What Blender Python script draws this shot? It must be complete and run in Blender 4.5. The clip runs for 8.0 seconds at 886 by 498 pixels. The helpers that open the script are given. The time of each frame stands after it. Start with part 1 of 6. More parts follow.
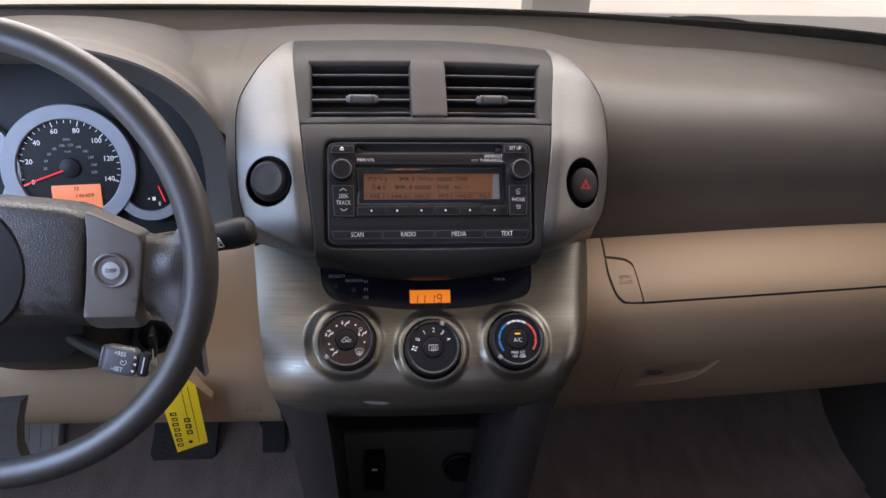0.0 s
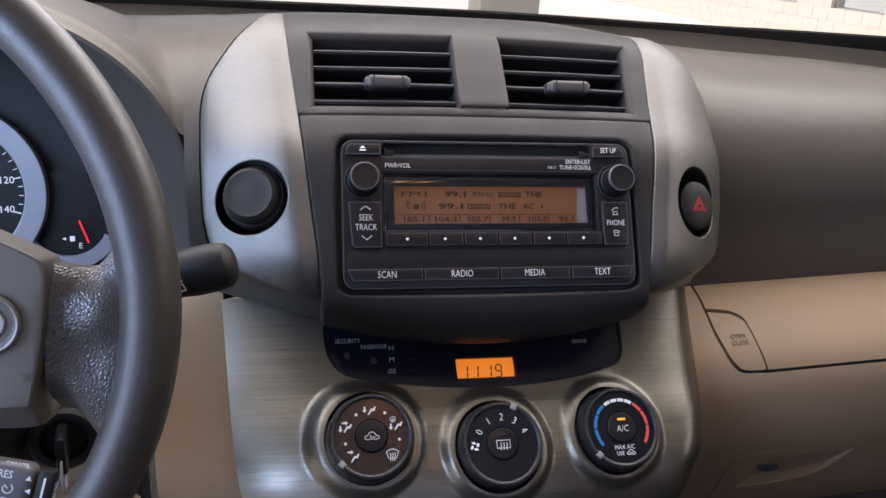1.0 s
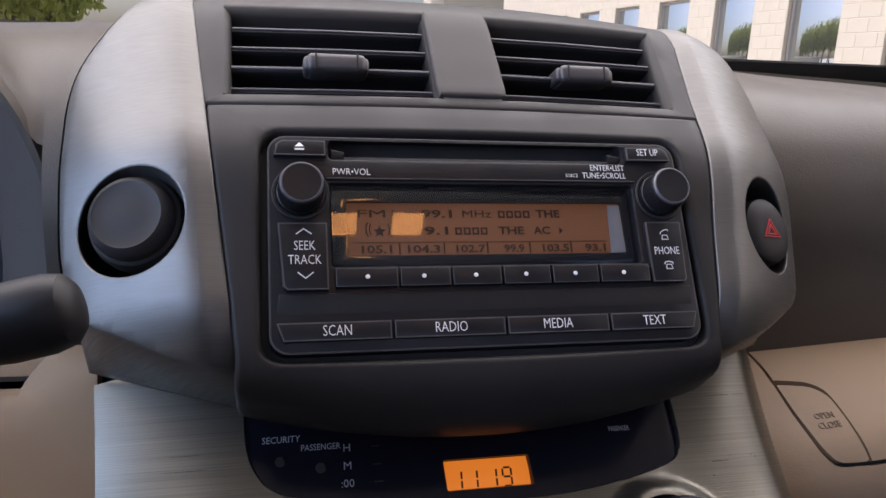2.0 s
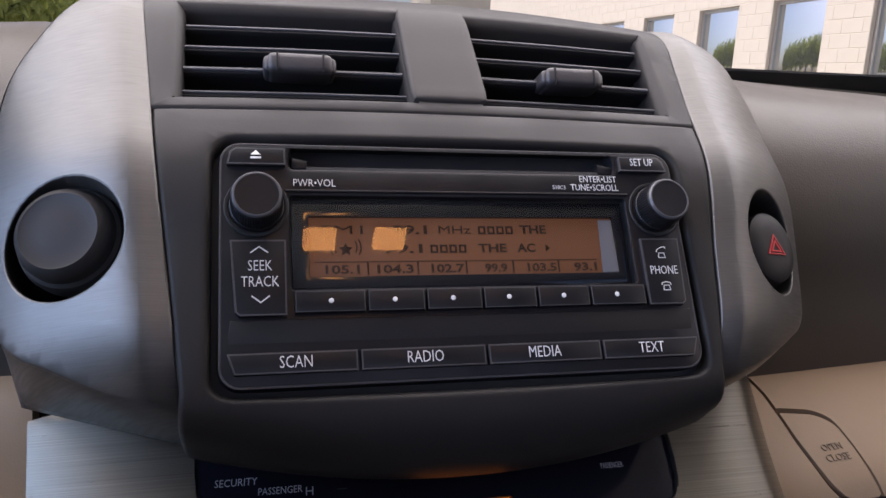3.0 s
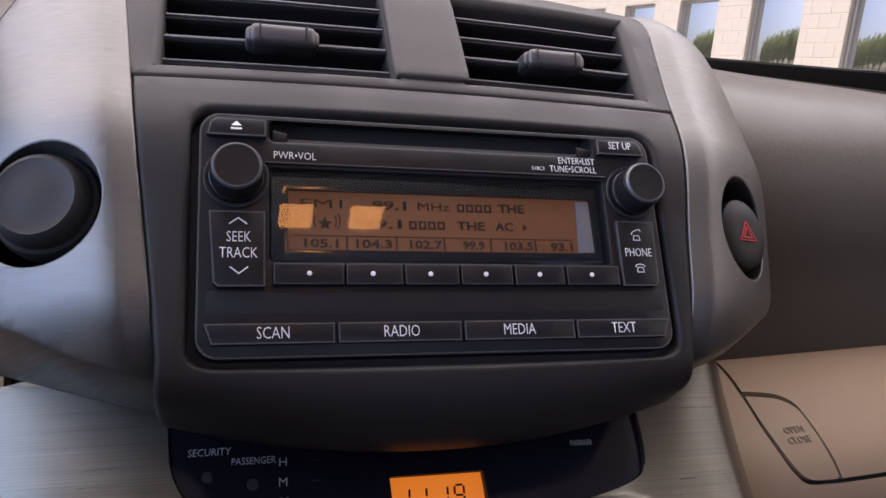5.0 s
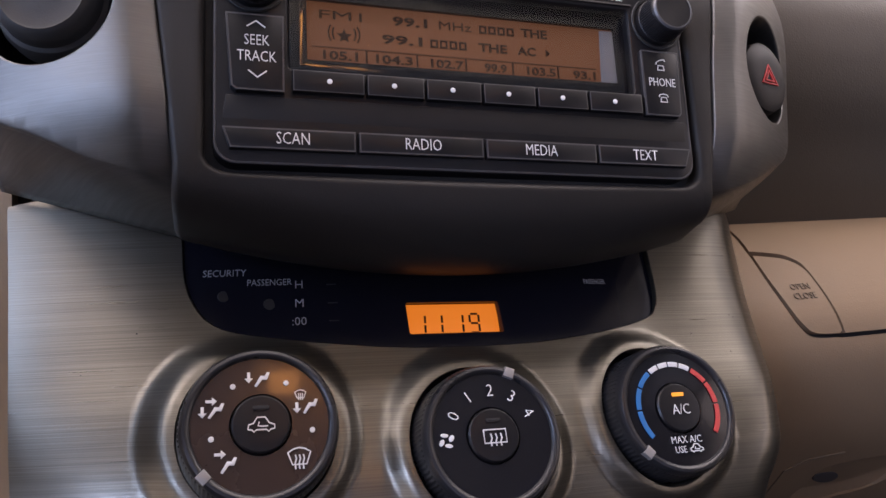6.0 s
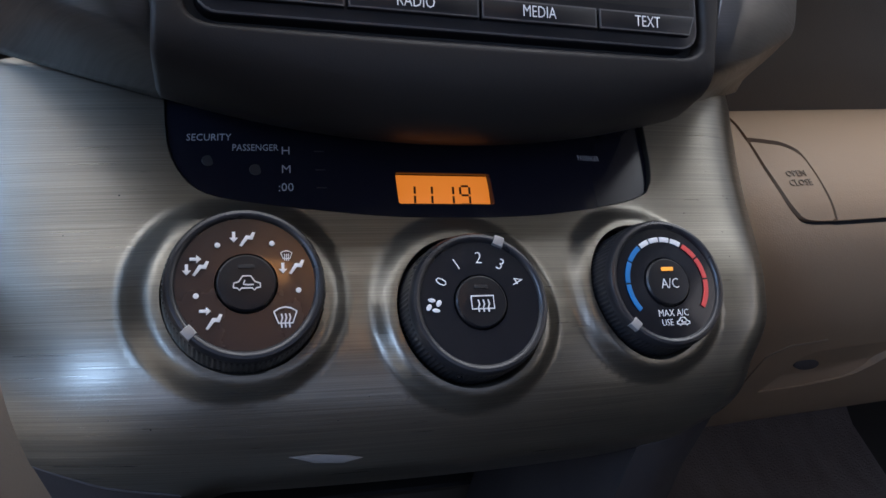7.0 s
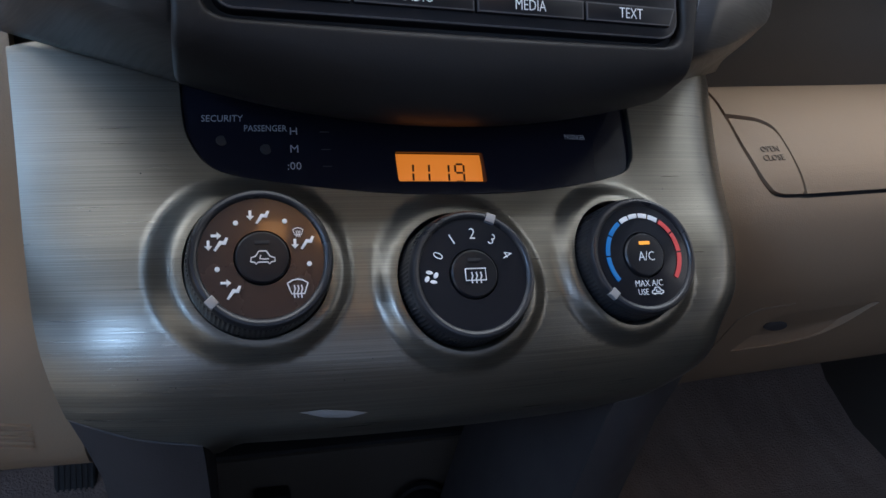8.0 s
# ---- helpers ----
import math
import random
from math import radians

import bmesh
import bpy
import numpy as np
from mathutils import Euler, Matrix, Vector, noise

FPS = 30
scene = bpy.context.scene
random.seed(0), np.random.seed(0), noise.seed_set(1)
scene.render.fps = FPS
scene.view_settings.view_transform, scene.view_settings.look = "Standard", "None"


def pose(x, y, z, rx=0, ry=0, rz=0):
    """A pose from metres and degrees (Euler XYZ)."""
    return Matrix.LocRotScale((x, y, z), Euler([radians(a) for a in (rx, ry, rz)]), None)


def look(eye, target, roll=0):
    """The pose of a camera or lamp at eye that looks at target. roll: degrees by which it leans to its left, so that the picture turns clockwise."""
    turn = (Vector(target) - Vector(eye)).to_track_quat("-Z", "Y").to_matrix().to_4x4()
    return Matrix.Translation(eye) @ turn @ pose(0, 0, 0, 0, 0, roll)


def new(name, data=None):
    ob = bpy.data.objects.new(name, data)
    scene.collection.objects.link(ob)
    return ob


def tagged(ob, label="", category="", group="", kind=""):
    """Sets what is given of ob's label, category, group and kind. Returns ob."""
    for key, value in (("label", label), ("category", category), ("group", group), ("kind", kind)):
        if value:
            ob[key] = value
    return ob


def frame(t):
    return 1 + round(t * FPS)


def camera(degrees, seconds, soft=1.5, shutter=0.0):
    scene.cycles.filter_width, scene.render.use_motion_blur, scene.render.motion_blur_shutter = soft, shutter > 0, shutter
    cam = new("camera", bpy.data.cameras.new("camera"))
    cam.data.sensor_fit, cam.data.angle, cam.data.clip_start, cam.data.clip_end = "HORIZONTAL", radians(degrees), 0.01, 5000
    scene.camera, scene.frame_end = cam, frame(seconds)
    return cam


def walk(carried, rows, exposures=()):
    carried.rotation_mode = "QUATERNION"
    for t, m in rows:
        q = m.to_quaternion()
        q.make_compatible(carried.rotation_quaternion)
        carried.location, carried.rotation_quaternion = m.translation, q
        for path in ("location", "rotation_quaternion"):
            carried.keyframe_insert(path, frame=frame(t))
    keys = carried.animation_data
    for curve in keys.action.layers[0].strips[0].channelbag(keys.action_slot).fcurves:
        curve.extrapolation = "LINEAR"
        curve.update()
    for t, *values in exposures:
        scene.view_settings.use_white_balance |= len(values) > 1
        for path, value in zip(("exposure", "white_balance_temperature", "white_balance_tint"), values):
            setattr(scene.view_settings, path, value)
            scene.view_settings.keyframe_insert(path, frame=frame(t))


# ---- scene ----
cam = camera(60.2, 8.0)
PATH = [
    (0, (-0.057, -0.676, 1.325), (0.123, 1.072, 0.371), 2.2),
    (0.5, (-0.087, -0.584, 1.271), (0.174, 1.195, 0.395), 3.2),
    (0.8, (-0.106, -0.517, 1.224), (0.195, 1.275, 0.388), 3.8),
    (1, (-0.125, -0.466, 1.183), (0.233, 1.356, 0.44), 3.6),
    (1.2, (-0.127, -0.423, 1.161), (0.246, 1.411, 0.458), 3.6),
    (1.5, (-0.125, -0.368, 1.121), (0.305, 1.501, 0.555), 3.1),
    (1.7, (-0.116, -0.346, 1.104), (0.33, 1.536, 0.595), 2.8),
    (2.8, (-0.088, -0.296, 1.087), (0.392, 1.597, 0.653), 2.8),
    (3, (-0.089, -0.292, 1.088), (0.4, 1.599, 0.659), 2.8),
    (3.5, (-0.09, -0.291, 1.089), (0.412, 1.596, 0.658), 3.3),
    (4, (-0.091, -0.293, 1.089), (0.429, 1.588, 0.652), 3.8),
    (5.3, (-0.091, -0.296, 1.083), (0.468, 1.555, 0.573), 5.2),
    (5.5, (-0.092, -0.301, 1.073), (0.471, 1.539, 0.527), 5.5),
    (5.8, (-0.099, -0.303, 1.053), (0.48, 1.518, 0.461), 5.9),
    (6, (-0.102, -0.299, 1.041), (0.485, 1.502, 0.4), 6.3),
    (6.2, (-0.099, -0.292, 1.032), (0.486, 1.493, 0.343), 6.6),
    (6.4, (-0.097, -0.287, 1.022), (0.495, 1.475, 0.284), 7.0),
    (6.5, (-0.096, -0.287, 1.017), (0.495, 1.468, 0.263), 7.1),
    (6.8, (-0.097, -0.293, 1.017), (0.502, 1.427, 0.189), 7.6),
    (7, (-0.099, -0.3, 1.024), (0.505, 1.403, 0.165), 8.0),
    (7.2, (-0.103, -0.307, 1.034), (0.51, 1.377, 0.146), 8.4),
    (7.5, (-0.108, -0.316, 1.043), (0.505, 1.348, 0.119), 8.6),
    (8, (-0.11, -0.318, 1.044), (0.518, 1.318, 0.08), 9.0),
]
walk(cam, [(t, look(eye, target, roll)) for t, eye, target, roll in PATH], [(0.0, 0.35, 6150, 21), (1.0, 0.32, 6000, 22), (1.5, 0.14, 5900, 23), (3.5, 0.09, 5950, 26), (5.0, 0.08, 6000, 29), (6.0, 0.22, 6250, 30), (6.5, 0.20, 5800, 23), (8.0, 0.06, 5250, 12)])

# ---- world, sun and large lights ----
world = bpy.data.worlds.new("world")
scene.world = world
world.use_nodes = True
wn = world.node_tree.nodes
sky = wn.new("ShaderNodeTexSky")
sky.sky_type = "NISHITA"
sky.sun_disc = False
sky.sun_elevation, sky.sun_rotation = radians(52), radians(-60)
sky.air_density, sky.dust_density = 1.0, 4.0
wn["Background"].inputs[1].default_value = 0.15
world.node_tree.links.new(sky.outputs[0], wn["Background"].inputs[0])
sun = new("sun", bpy.data.lights.new("sun", "SUN"))
sun.data.energy, sun.data.angle, sun.data.color = 4.2, radians(0.5), (1.0, 0.93, 0.82)
sun.matrix_world = look((-6.0, 3.5, 9.0), (0, 0, 0))


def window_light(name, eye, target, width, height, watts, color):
    """A rectangular area lamp: daylight in an opening, or added fill."""
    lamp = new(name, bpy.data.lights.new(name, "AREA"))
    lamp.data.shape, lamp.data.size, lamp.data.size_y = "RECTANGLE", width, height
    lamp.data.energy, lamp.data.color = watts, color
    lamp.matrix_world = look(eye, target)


window_light("windscreen_daylight", (0.0, 0.115, 1.273), (0.0, -0.15, 0.40), 1.12, 0.26, 4.9, (1.0, 0.94, 0.83))
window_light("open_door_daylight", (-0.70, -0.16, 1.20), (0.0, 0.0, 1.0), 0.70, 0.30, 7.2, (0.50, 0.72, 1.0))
window_light("right_window_daylight", (0.70, -0.22, 1.29), (0.0, 0.0, 0.98), 0.55, 0.30, 0.45, (1.0, 0.88, 0.74))
# added fill from behind, lifts the dark faces turned to the rear
window_light("rear_window_daylight", (0.0, -1.06, 1.32), (0.0, 0.0, 0.90), 1.0, 0.32, 0.9, (0.72, 0.80, 1.0))
window_light("driver_window_daylight", (-0.68, -0.64, 1.22), (0.05, 0.0, 0.94), 0.36, 0.44, 1.1, (0.66, 0.76, 1.0))

# the way up the face of the centre stack, which leans back
LEANBACK = radians(30.5)
UP = Vector((0, math.sin(LEANBACK), math.cos(LEANBACK)))

# ---- materials ----


def material(name, color, rough=0.5, metal=0.0, coat=0.0, spec=0.5):
    m = bpy.data.materials.new(name)
    m.use_nodes = True
    b = m.node_tree.nodes["Principled BSDF"]
    b.inputs["Base Color"].default_value = (*color, 1)
    b.inputs["Roughness"].default_value = rough
    b.inputs["Metallic"].default_value = metal
    b.inputs["Coat Weight"].default_value = coat
    b.inputs["Coat Roughness"].default_value = 0.06
    b.inputs["Specular IOR Level"].default_value = spec
    return m


def node(m, kind, **values):
    n = m.node_tree.nodes.new(kind)
    for key, value in values.items():
        n.inputs[key.replace("_", " ")].default_value = value
    return n


def wire(m, a, b):
    m.node_tree.links.new(a, b)


def object_coords(m, scale=(1, 1, 1)):
    tc = m.node_tree.nodes.new("ShaderNodeTexCoord")
    if len(scale) == 2:
        along = m.node_tree.nodes.new("ShaderNodeSeparateXYZ")
        wire(m, tc.outputs["Object"], along.inputs[0])
        across = m.node_tree.nodes.new("ShaderNodeVectorMath")
        across.operation = "DOT_PRODUCT"
        across.inputs[1].default_value = UP * scale[1]
        wire(m, tc.outputs["Object"], across.inputs[0])
        stretch = m.node_tree.nodes.new("ShaderNodeMath")
        stretch.operation = "MULTIPLY"
        stretch.inputs[1].default_value = scale[0]
        wire(m, along.outputs["X"], stretch.inputs[0])
        both = m.node_tree.nodes.new("ShaderNodeCombineXYZ")
        wire(m, stretch.outputs[0], both.inputs["X"])
        wire(m, across.outputs["Value"], both.inputs["Y"])
        return both.outputs[0]
    mp = m.node_tree.nodes.new("ShaderNodeMapping")
    mp.inputs["Scale"].default_value = scale
    wire(m, tc.outputs["Object"], mp.inputs["Vector"])
    return mp.outputs["Vector"]


def vary(m, low, high, scale=12.0, stretch=(1, 1, 1), detail=4.0):
    """Base colour between two tones, by a noise of that scale."""
    n = node(m, "ShaderNodeTexNoise", Scale=scale, Detail=detail)
    wire(m, object_coords(m, stretch), n.inputs["Vector"])
    mix = m.node_tree.nodes.new("ShaderNodeMix")
    mix.data_type = "RGBA"
    mix.inputs["A"].default_value, mix.inputs["B"].default_value = (*low, 1), (*high, 1)
    wire(m, n.outputs["Fac"], mix.inputs["Factor"])
    wire(m, mix.outputs["Result"], m.node_tree.nodes["Principled BSDF"].inputs["Base Color"])
    return mix


def rough_vary(m, low, high, scale=20.0, stretch=(1, 1, 1)):
    n = node(m, "ShaderNodeTexNoise", Scale=scale, Detail=5.0)
    wire(m, object_coords(m, stretch), n.inputs["Vector"])
    r = node(m, "ShaderNodeMapRange", To_Min=low, To_Max=high)
    r.inputs["From Min"].default_value, r.inputs["From Max"].default_value = 0.3, 0.7
    wire(m, n.outputs["Fac"], r.inputs["Value"])
    wire(m, r.outputs["Result"], m.node_tree.nodes["Principled BSDF"].inputs["Roughness"])


def relief(m, kind, scale, strength, distance=0.0004, stretch=(1, 1, 1), detail=3.0):
    """Fine relief: 'grain' (noise) or 'cells' (leather grain)."""
    if kind == "cells":
        n = node(m, "ShaderNodeTexVoronoi", Scale=scale)
        n.feature = "DISTANCE_TO_EDGE"
        out = n.outputs["Distance"]
    else:
        n = node(m, "ShaderNodeTexNoise", Scale=scale, Detail=detail)
        out = n.outputs["Fac"]
    wire(m, object_coords(m, stretch), n.inputs["Vector"])
    b = node(m, "ShaderNodeBump", Strength=strength, Distance=distance)
    wire(m, out, b.inputs["Height"])
    bs = m.node_tree.nodes["Principled BSDF"]
    if bs.inputs["Normal"].is_linked:
        wire(m, bs.inputs["Normal"].links[0].from_socket, b.inputs["Normal"])
    wire(m, b.outputs["Normal"], bs.inputs["Normal"])
    return m


def glowing(name, color, strength, base=(0.02, 0.02, 0.02), rough=0.4):
    m = material(name, base, rough)
    b = m.node_tree.nodes["Principled BSDF"]
    b.inputs["Emission Color"].default_value = (*color, 1)
    b.inputs["Emission Strength"].default_value = strength
    return m


DASH = material("dash_plastic", (0.06, 0.056, 0.052), 0.55, 0, 0, 0.34)
RINGEDGE = material("knob_edge", (0.085, 0.085, 0.092), 0.32, 0.2)
BROWNDIAL = material("brown_dial_face", (0.03, 0.017, 0.013), 0.2, 0, 0.3)
rough_vary(BROWNDIAL, 0.16, 0.3, 30)
vary(DASH, (0.062, 0.054, 0.045), (0.079, 0.069, 0.057), 9)
rough_vary(DASH, 0.38, 0.50, 14)
relief(relief(DASH, "cells", 620, 0.5, 0.0003), "grain", 240, 0.25, 0.0003)
FASCIA = material("fascia_plastic", (0.019, 0.0175, 0.0165), 0.5, 0, 0, 0.24)
vary(FASCIA, (0.0165, 0.0152, 0.0145), (0.023, 0.021, 0.0198), 14)
rough_vary(FASCIA, 0.44, 0.56, 25)
relief(FASCIA, "grain", 1500, 0.25, 0.0002)
# darker relative of the dash plastic; the hood's inner shade is in its colour
HOODSHADE = material("hood_shade", (0.03, 0.026, 0.022), 0.6)
vary(HOODSHADE, (0.032, 0.027, 0.022), (0.042, 0.036, 0.029), 12)
relief(HOODSHADE, "cells", 620, 0.4, 0.0003)
DIVIDER = material("vent_divider_plastic", (0.03, 0.028, 0.026), 0.58, 0, 0, 0.3)
vary(DIVIDER, (0.028, 0.025, 0.023), (0.036, 0.032, 0.029), 30)
relief(DIVIDER, "grain", 1500, 0.25, 0.0002)
BLACK = material("black_plastic", (0.013, 0.0125, 0.013), 0.5, 0, 0, 0.28)
vary(BLACK, (0.0105, 0.010, 0.0105), (0.016, 0.0152, 0.0155), 40)
relief(BLACK, "grain", 1800, 0.2, 0.00015)
KEY = material("key_plastic", (0.009, 0.0088, 0.0098), 0.33, 0, 0, 0.3)
vary(KEY, (0.0088, 0.0085, 0.0097), (0.0122, 0.0117, 0.0131), 50)
# lighter tone that paints the bright highlights along key and faceplate edges
KEYEDGE = material("key_edge_highlight", (0.055, 0.054, 0.056), 0.38)
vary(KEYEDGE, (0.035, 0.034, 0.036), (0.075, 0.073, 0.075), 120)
rough_vary(KEY, 0.28, 0.4, 60)
KNOBRING = material("knob_ring", (0.016, 0.016, 0.018), 0.3, 0, 0, 0.5)
rough_vary(KNOBRING, 0.26, 0.36, 60)
STRIPGLOSS = material("clock_window", (0.007, 0.0072, 0.012), 0.14, 0, 0, 0.22)
rough_vary(STRIPGLOSS, 0.10, 0.18, 30)
BUTTONCAP = material("button_cap", (0.008, 0.008, 0.010), 0.34, 0, 0, 0.4)
rough_vary(BUTTONCAP, 0.30, 0.40, 60)
GLOSS = material("gloss_black", (0.008, 0.008, 0.011), 0.12, 0, 0.6)
rough_vary(GLOSS, 0.08, 0.16, 30)
DEEP = material("dark_cavity", (0.012, 0.012, 0.013), 0.7)
vary(DEEP, (0.009, 0.009, 0.01), (0.016, 0.016, 0.017), 30)


def brushed(name, low, high, rough, lines=1.0, metal=0.8, run=0.10):
    """Fine lines along x; run: the smaller, the longer they are."""
    m = material(name, low, rough, metal)
    vary(m, low, high, 50, (run, 46), 5)
    rough_vary(m, rough - 0.06, rough + 0.07, 50, (1.6 * run, 20))
    relief(relief(m, "grain", 50, 0.55 * lines, 0.0004, (run, 36), 3), "grain", 50, 0.35 * lines, 0.0002, (2 * run, 75), 2)
    way = node(m, "ShaderNodeCombineXYZ", X=UP.x, Y=UP.y, Z=UP.z)
    wire(m, way.outputs[0], m.node_tree.nodes["Principled BSDF"].inputs["Tangent"])
    m.node_tree.nodes["Principled BSDF"].inputs["Anisotropic"].default_value = 0.55
    return m


SILVER = brushed("brushed_silver", (0.108, 0.104, 0.098), (0.164, 0.159, 0.150), 0.45, 0.12, 0.8, 1.2)
CLIMATE = brushed("brushed_pewter", (0.092, 0.086, 0.071), (0.285, 0.265, 0.220), 0.33, 0.30, 0.9, 0.22)
SATIN = material("satin_silver", (0.36, 0.355, 0.35), 0.42, 0.6)
vary(SATIN, (0.33, 0.325, 0.32), (0.40, 0.395, 0.39), 40)
BEIGE = material("beige_plastic", (0.33, 0.27, 0.2), 0.55, 0, 0, 0.22)
vary(BEIGE, (0.245, 0.174, 0.110), (0.29, 0.208, 0.134), 8)
rough_vary(BEIGE, 0.46, 0.62, 12)
relief(relief(BEIGE, "cells", 700, 0.4, 0.00025), "grain", 260, 0.2, 0.0003)
LEATHER = material("black_leather", (0.05, 0.047, 0.046), 0.4, 0, 0, 0.7)
vary(LEATHER, (0.042, 0.04, 0.039), (0.066, 0.061, 0.057), 60)
rough_vary(LEATHER, 0.26, 0.42, 90)
relief(relief(LEATHER, "cells", 520, 0.8, 0.0007), "grain", 70, 0.2, 0.0012)
RIMHIDE = material("rim_leather", (0.05, 0.044, 0.038), 0.4, 0, 0, 0.55)
vary(RIMHIDE, (0.033, 0.030, 0.027), (0.051, 0.045, 0.040), 50)
rough_vary(RIMHIDE, 0.33, 0.44, 200)
relief(relief(RIMHIDE, "cells", 950, 0.45, 0.0003), "grain", 120, 0.25, 0.0007)
SWITCHGREY = material("warm_grey_plastic", (0.135, 0.122, 0.108), 0.4, 0.4)
vary(SWITCHGREY, (0.12, 0.108, 0.096), (0.155, 0.14, 0.124), 25)
rough_vary(SWITCHGREY, 0.36, 0.48, 40)
LEVERGREY = material("lever_grey", (0.10, 0.10, 0.106), 0.4)
vary(LEVERGREY, (0.09, 0.09, 0.096), (0.12, 0.12, 0.127), 60)
FOOTGREY = material("pale_grey_plastic", (0.42, 0.41, 0.39), 0.6)
vary(FOOTGREY, (0.36, 0.35, 0.33), (0.46, 0.45, 0.43), 30)
RINGGREY = material("silver_paint", (0.42, 0.42, 0.45), 0.5, 0.15)
vary(RINGGREY, (0.27, 0.27, 0.295), (0.33, 0.33, 0.355), 60)
PRINT = material("white_print", (0.72, 0.72, 0.72), 0.5)
GREYPRINT = material("grey_print", (0.36, 0.36, 0.38), 0.5)
# darker beige that paints the shade of embossed letters and the recess edge
BEIGESHADE = material("beige_relief_shade", (0.20, 0.145, 0.095), 0.6)
RED = material("red_print", (0.42, 0.028, 0.028), 0.5)
BLUEARC = material("blue_print", (0.02, 0.16, 0.42), 0.45)
REDARC = material("coral_print", (0.6, 0.07, 0.06), 0.45)
CONSOLE = material("console_plastic", (0.045, 0.041, 0.041), 0.5)
vary(CONSOLE, (0.029, 0.026, 0.027), (0.040, 0.036, 0.037), 20)
rough_vary(CONSOLE, 0.40, 0.54, 30)
relief(CONSOLE, "cells", 700, 0.35, 0.00025)
CARPET = material("carpet", (0.16, 0.13, 0.11), 0.95)
vary(CARPET, (0.18, 0.138, 0.117), (0.36, 0.29, 0.25), 26, (1.6, 0.5, 0.5), 8)
relief(CARPET, "grain", 380, 1.0, 0.003)
RUBBER = material("pedal_rubber", (0.03, 0.03, 0.03), 0.7)
relief(RUBBER, "grain", 300, 0.4, 0.0005)
YELLOW = material("yellow_card", (0.85, 0.6, 0.01), 0.45)
vary(YELLOW, (0.8, 0.55, 0.01), (0.9, 0.65, 0.015), 30)
INK = material("ink", (0.01, 0.01, 0.01), 0.6)
AMBER = glowing("amber_display", (1.0, 0.26, 0.015), 0.56, (0.3, 0.1, 0.02), 0.35)
AMBERDIM = glowing("dim_amber_display", (0.8, 0.28, 0.08), 0.075, (0.125, 0.058, 0.03), 0.4)
CORAL = glowing("coral_display", (1.0, 0.3, 0.12), 0.55, (0.3, 0.1, 0.05), 0.4)
LAMP = glowing("amber_indicator", (1.0, 0.38, 0.02), 1.1)
LENS = glowing("lamp_lens", (1.0, 0.42, 0.10), 14.0)
LCDINK = material("display_segments", (0.035, 0.015, 0.008), 0.4)
NEEDLE = glowing("red_needle", (1.0, 0.03, 0.04), 0.7, (0.4, 0.01, 0.02))
TICK = glowing("dial_print", (0.9, 0.92, 1.0), 0.35, (0.5, 0.5, 0.5))
TICKDIM = glowing("dim_dial_print", (0.9, 0.92, 1.0), 0.08, (0.25, 0.25, 0.25))
LINER = material("headliner_cloth", (0.42, 0.39, 0.35), 0.9)
vary(LINER, (0.44, 0.41, 0.37), (0.52, 0.49, 0.44), 20)
TRIMCLOTH = material("tan_cloth", (0.09, 0.066, 0.045), 0.9)
vary(TRIMCLOTH, (0.078, 0.057, 0.039), (0.10, 0.074, 0.051), 20)
relief(TRIMCLOTH, "grain", 500, 0.5, 0.001)
FRIT = material("windscreen_black_band", (0.012, 0.012, 0.013), 0.4)
rough_vary(FRIT, 0.3, 0.5, 30)
CONCRETE = material("concrete", (0.55, 0.51, 0.44), 0.85)
vary(CONCRETE, (0.46, 0.43, 0.37), (0.62, 0.58, 0.5), 0.8, (1, 1, 1), 9)
relief(CONCRETE, "grain", 40, 0.3, 0.004)
BLOCK = material("cream_block", (0.76, 0.7, 0.6), 0.85)
vary(BLOCK, (0.54, 0.49, 0.405), (0.62, 0.57, 0.475), 3, (1, 1, 1), 8)
relief(BLOCK, "grain", 60, 0.4, 0.005)
COLUMN = material("column_paint", (0.7, 0.67, 0.61), 0.8)
vary(COLUMN, (0.66, 0.63, 0.57), (0.74, 0.71, 0.65), 3)
ALU = material("window_aluminium", (0.45, 0.44, 0.42), 0.4, 0.7)
rough_vary(ALU, 0.3, 0.5, 8)
LEAF = material("leaves", (0.09, 0.12, 0.03), 0.6)
vary(LEAF, (0.10, 0.125, 0.025), (0.20, 0.21, 0.05), 2)
thin = node(LEAF, "ShaderNodeBsdfTranslucent", Color=(0.42, 0.46, 0.10, 1))
leaf_mix = node(LEAF, "ShaderNodeMixShader", Fac=0.5)
wire(LEAF, LEAF.node_tree.nodes["Principled BSDF"].outputs[0], leaf_mix.inputs[1])
wire(LEAF, thin.outputs[0], leaf_mix.inputs[2])
wire(LEAF, leaf_mix.outputs[0], LEAF.node_tree.nodes["Material Output"].inputs["Surface"])
BARK = material("bark", (0.12, 0.09, 0.06), 0.9)
relief(BARK, "grain", 20, 0.8, 0.02)

PANE = bpy.data.materials.new("window_pane")
PANE.use_nodes = True
PANE.node_tree.nodes.clear()
p_out = PANE.node_tree.nodes.new("ShaderNodeOutputMaterial")
p_mix = PANE.node_tree.nodes.new("ShaderNodeMixShader")
p_fr = node(PANE, "ShaderNodeFresnel", IOR=1.45)
p_tr = node(PANE, "ShaderNodeBsdfTransparent", Color=(0.93, 0.96, 0.95, 1))
p_gl = node(PANE, "ShaderNodeBsdfGlossy", Roughness=0.02)
wire(PANE, p_fr.outputs[0], p_mix.inputs[0])
wire(PANE, p_tr.outputs[0], p_mix.inputs[1])
wire(PANE, p_gl.outputs[0], p_mix.inputs[2])
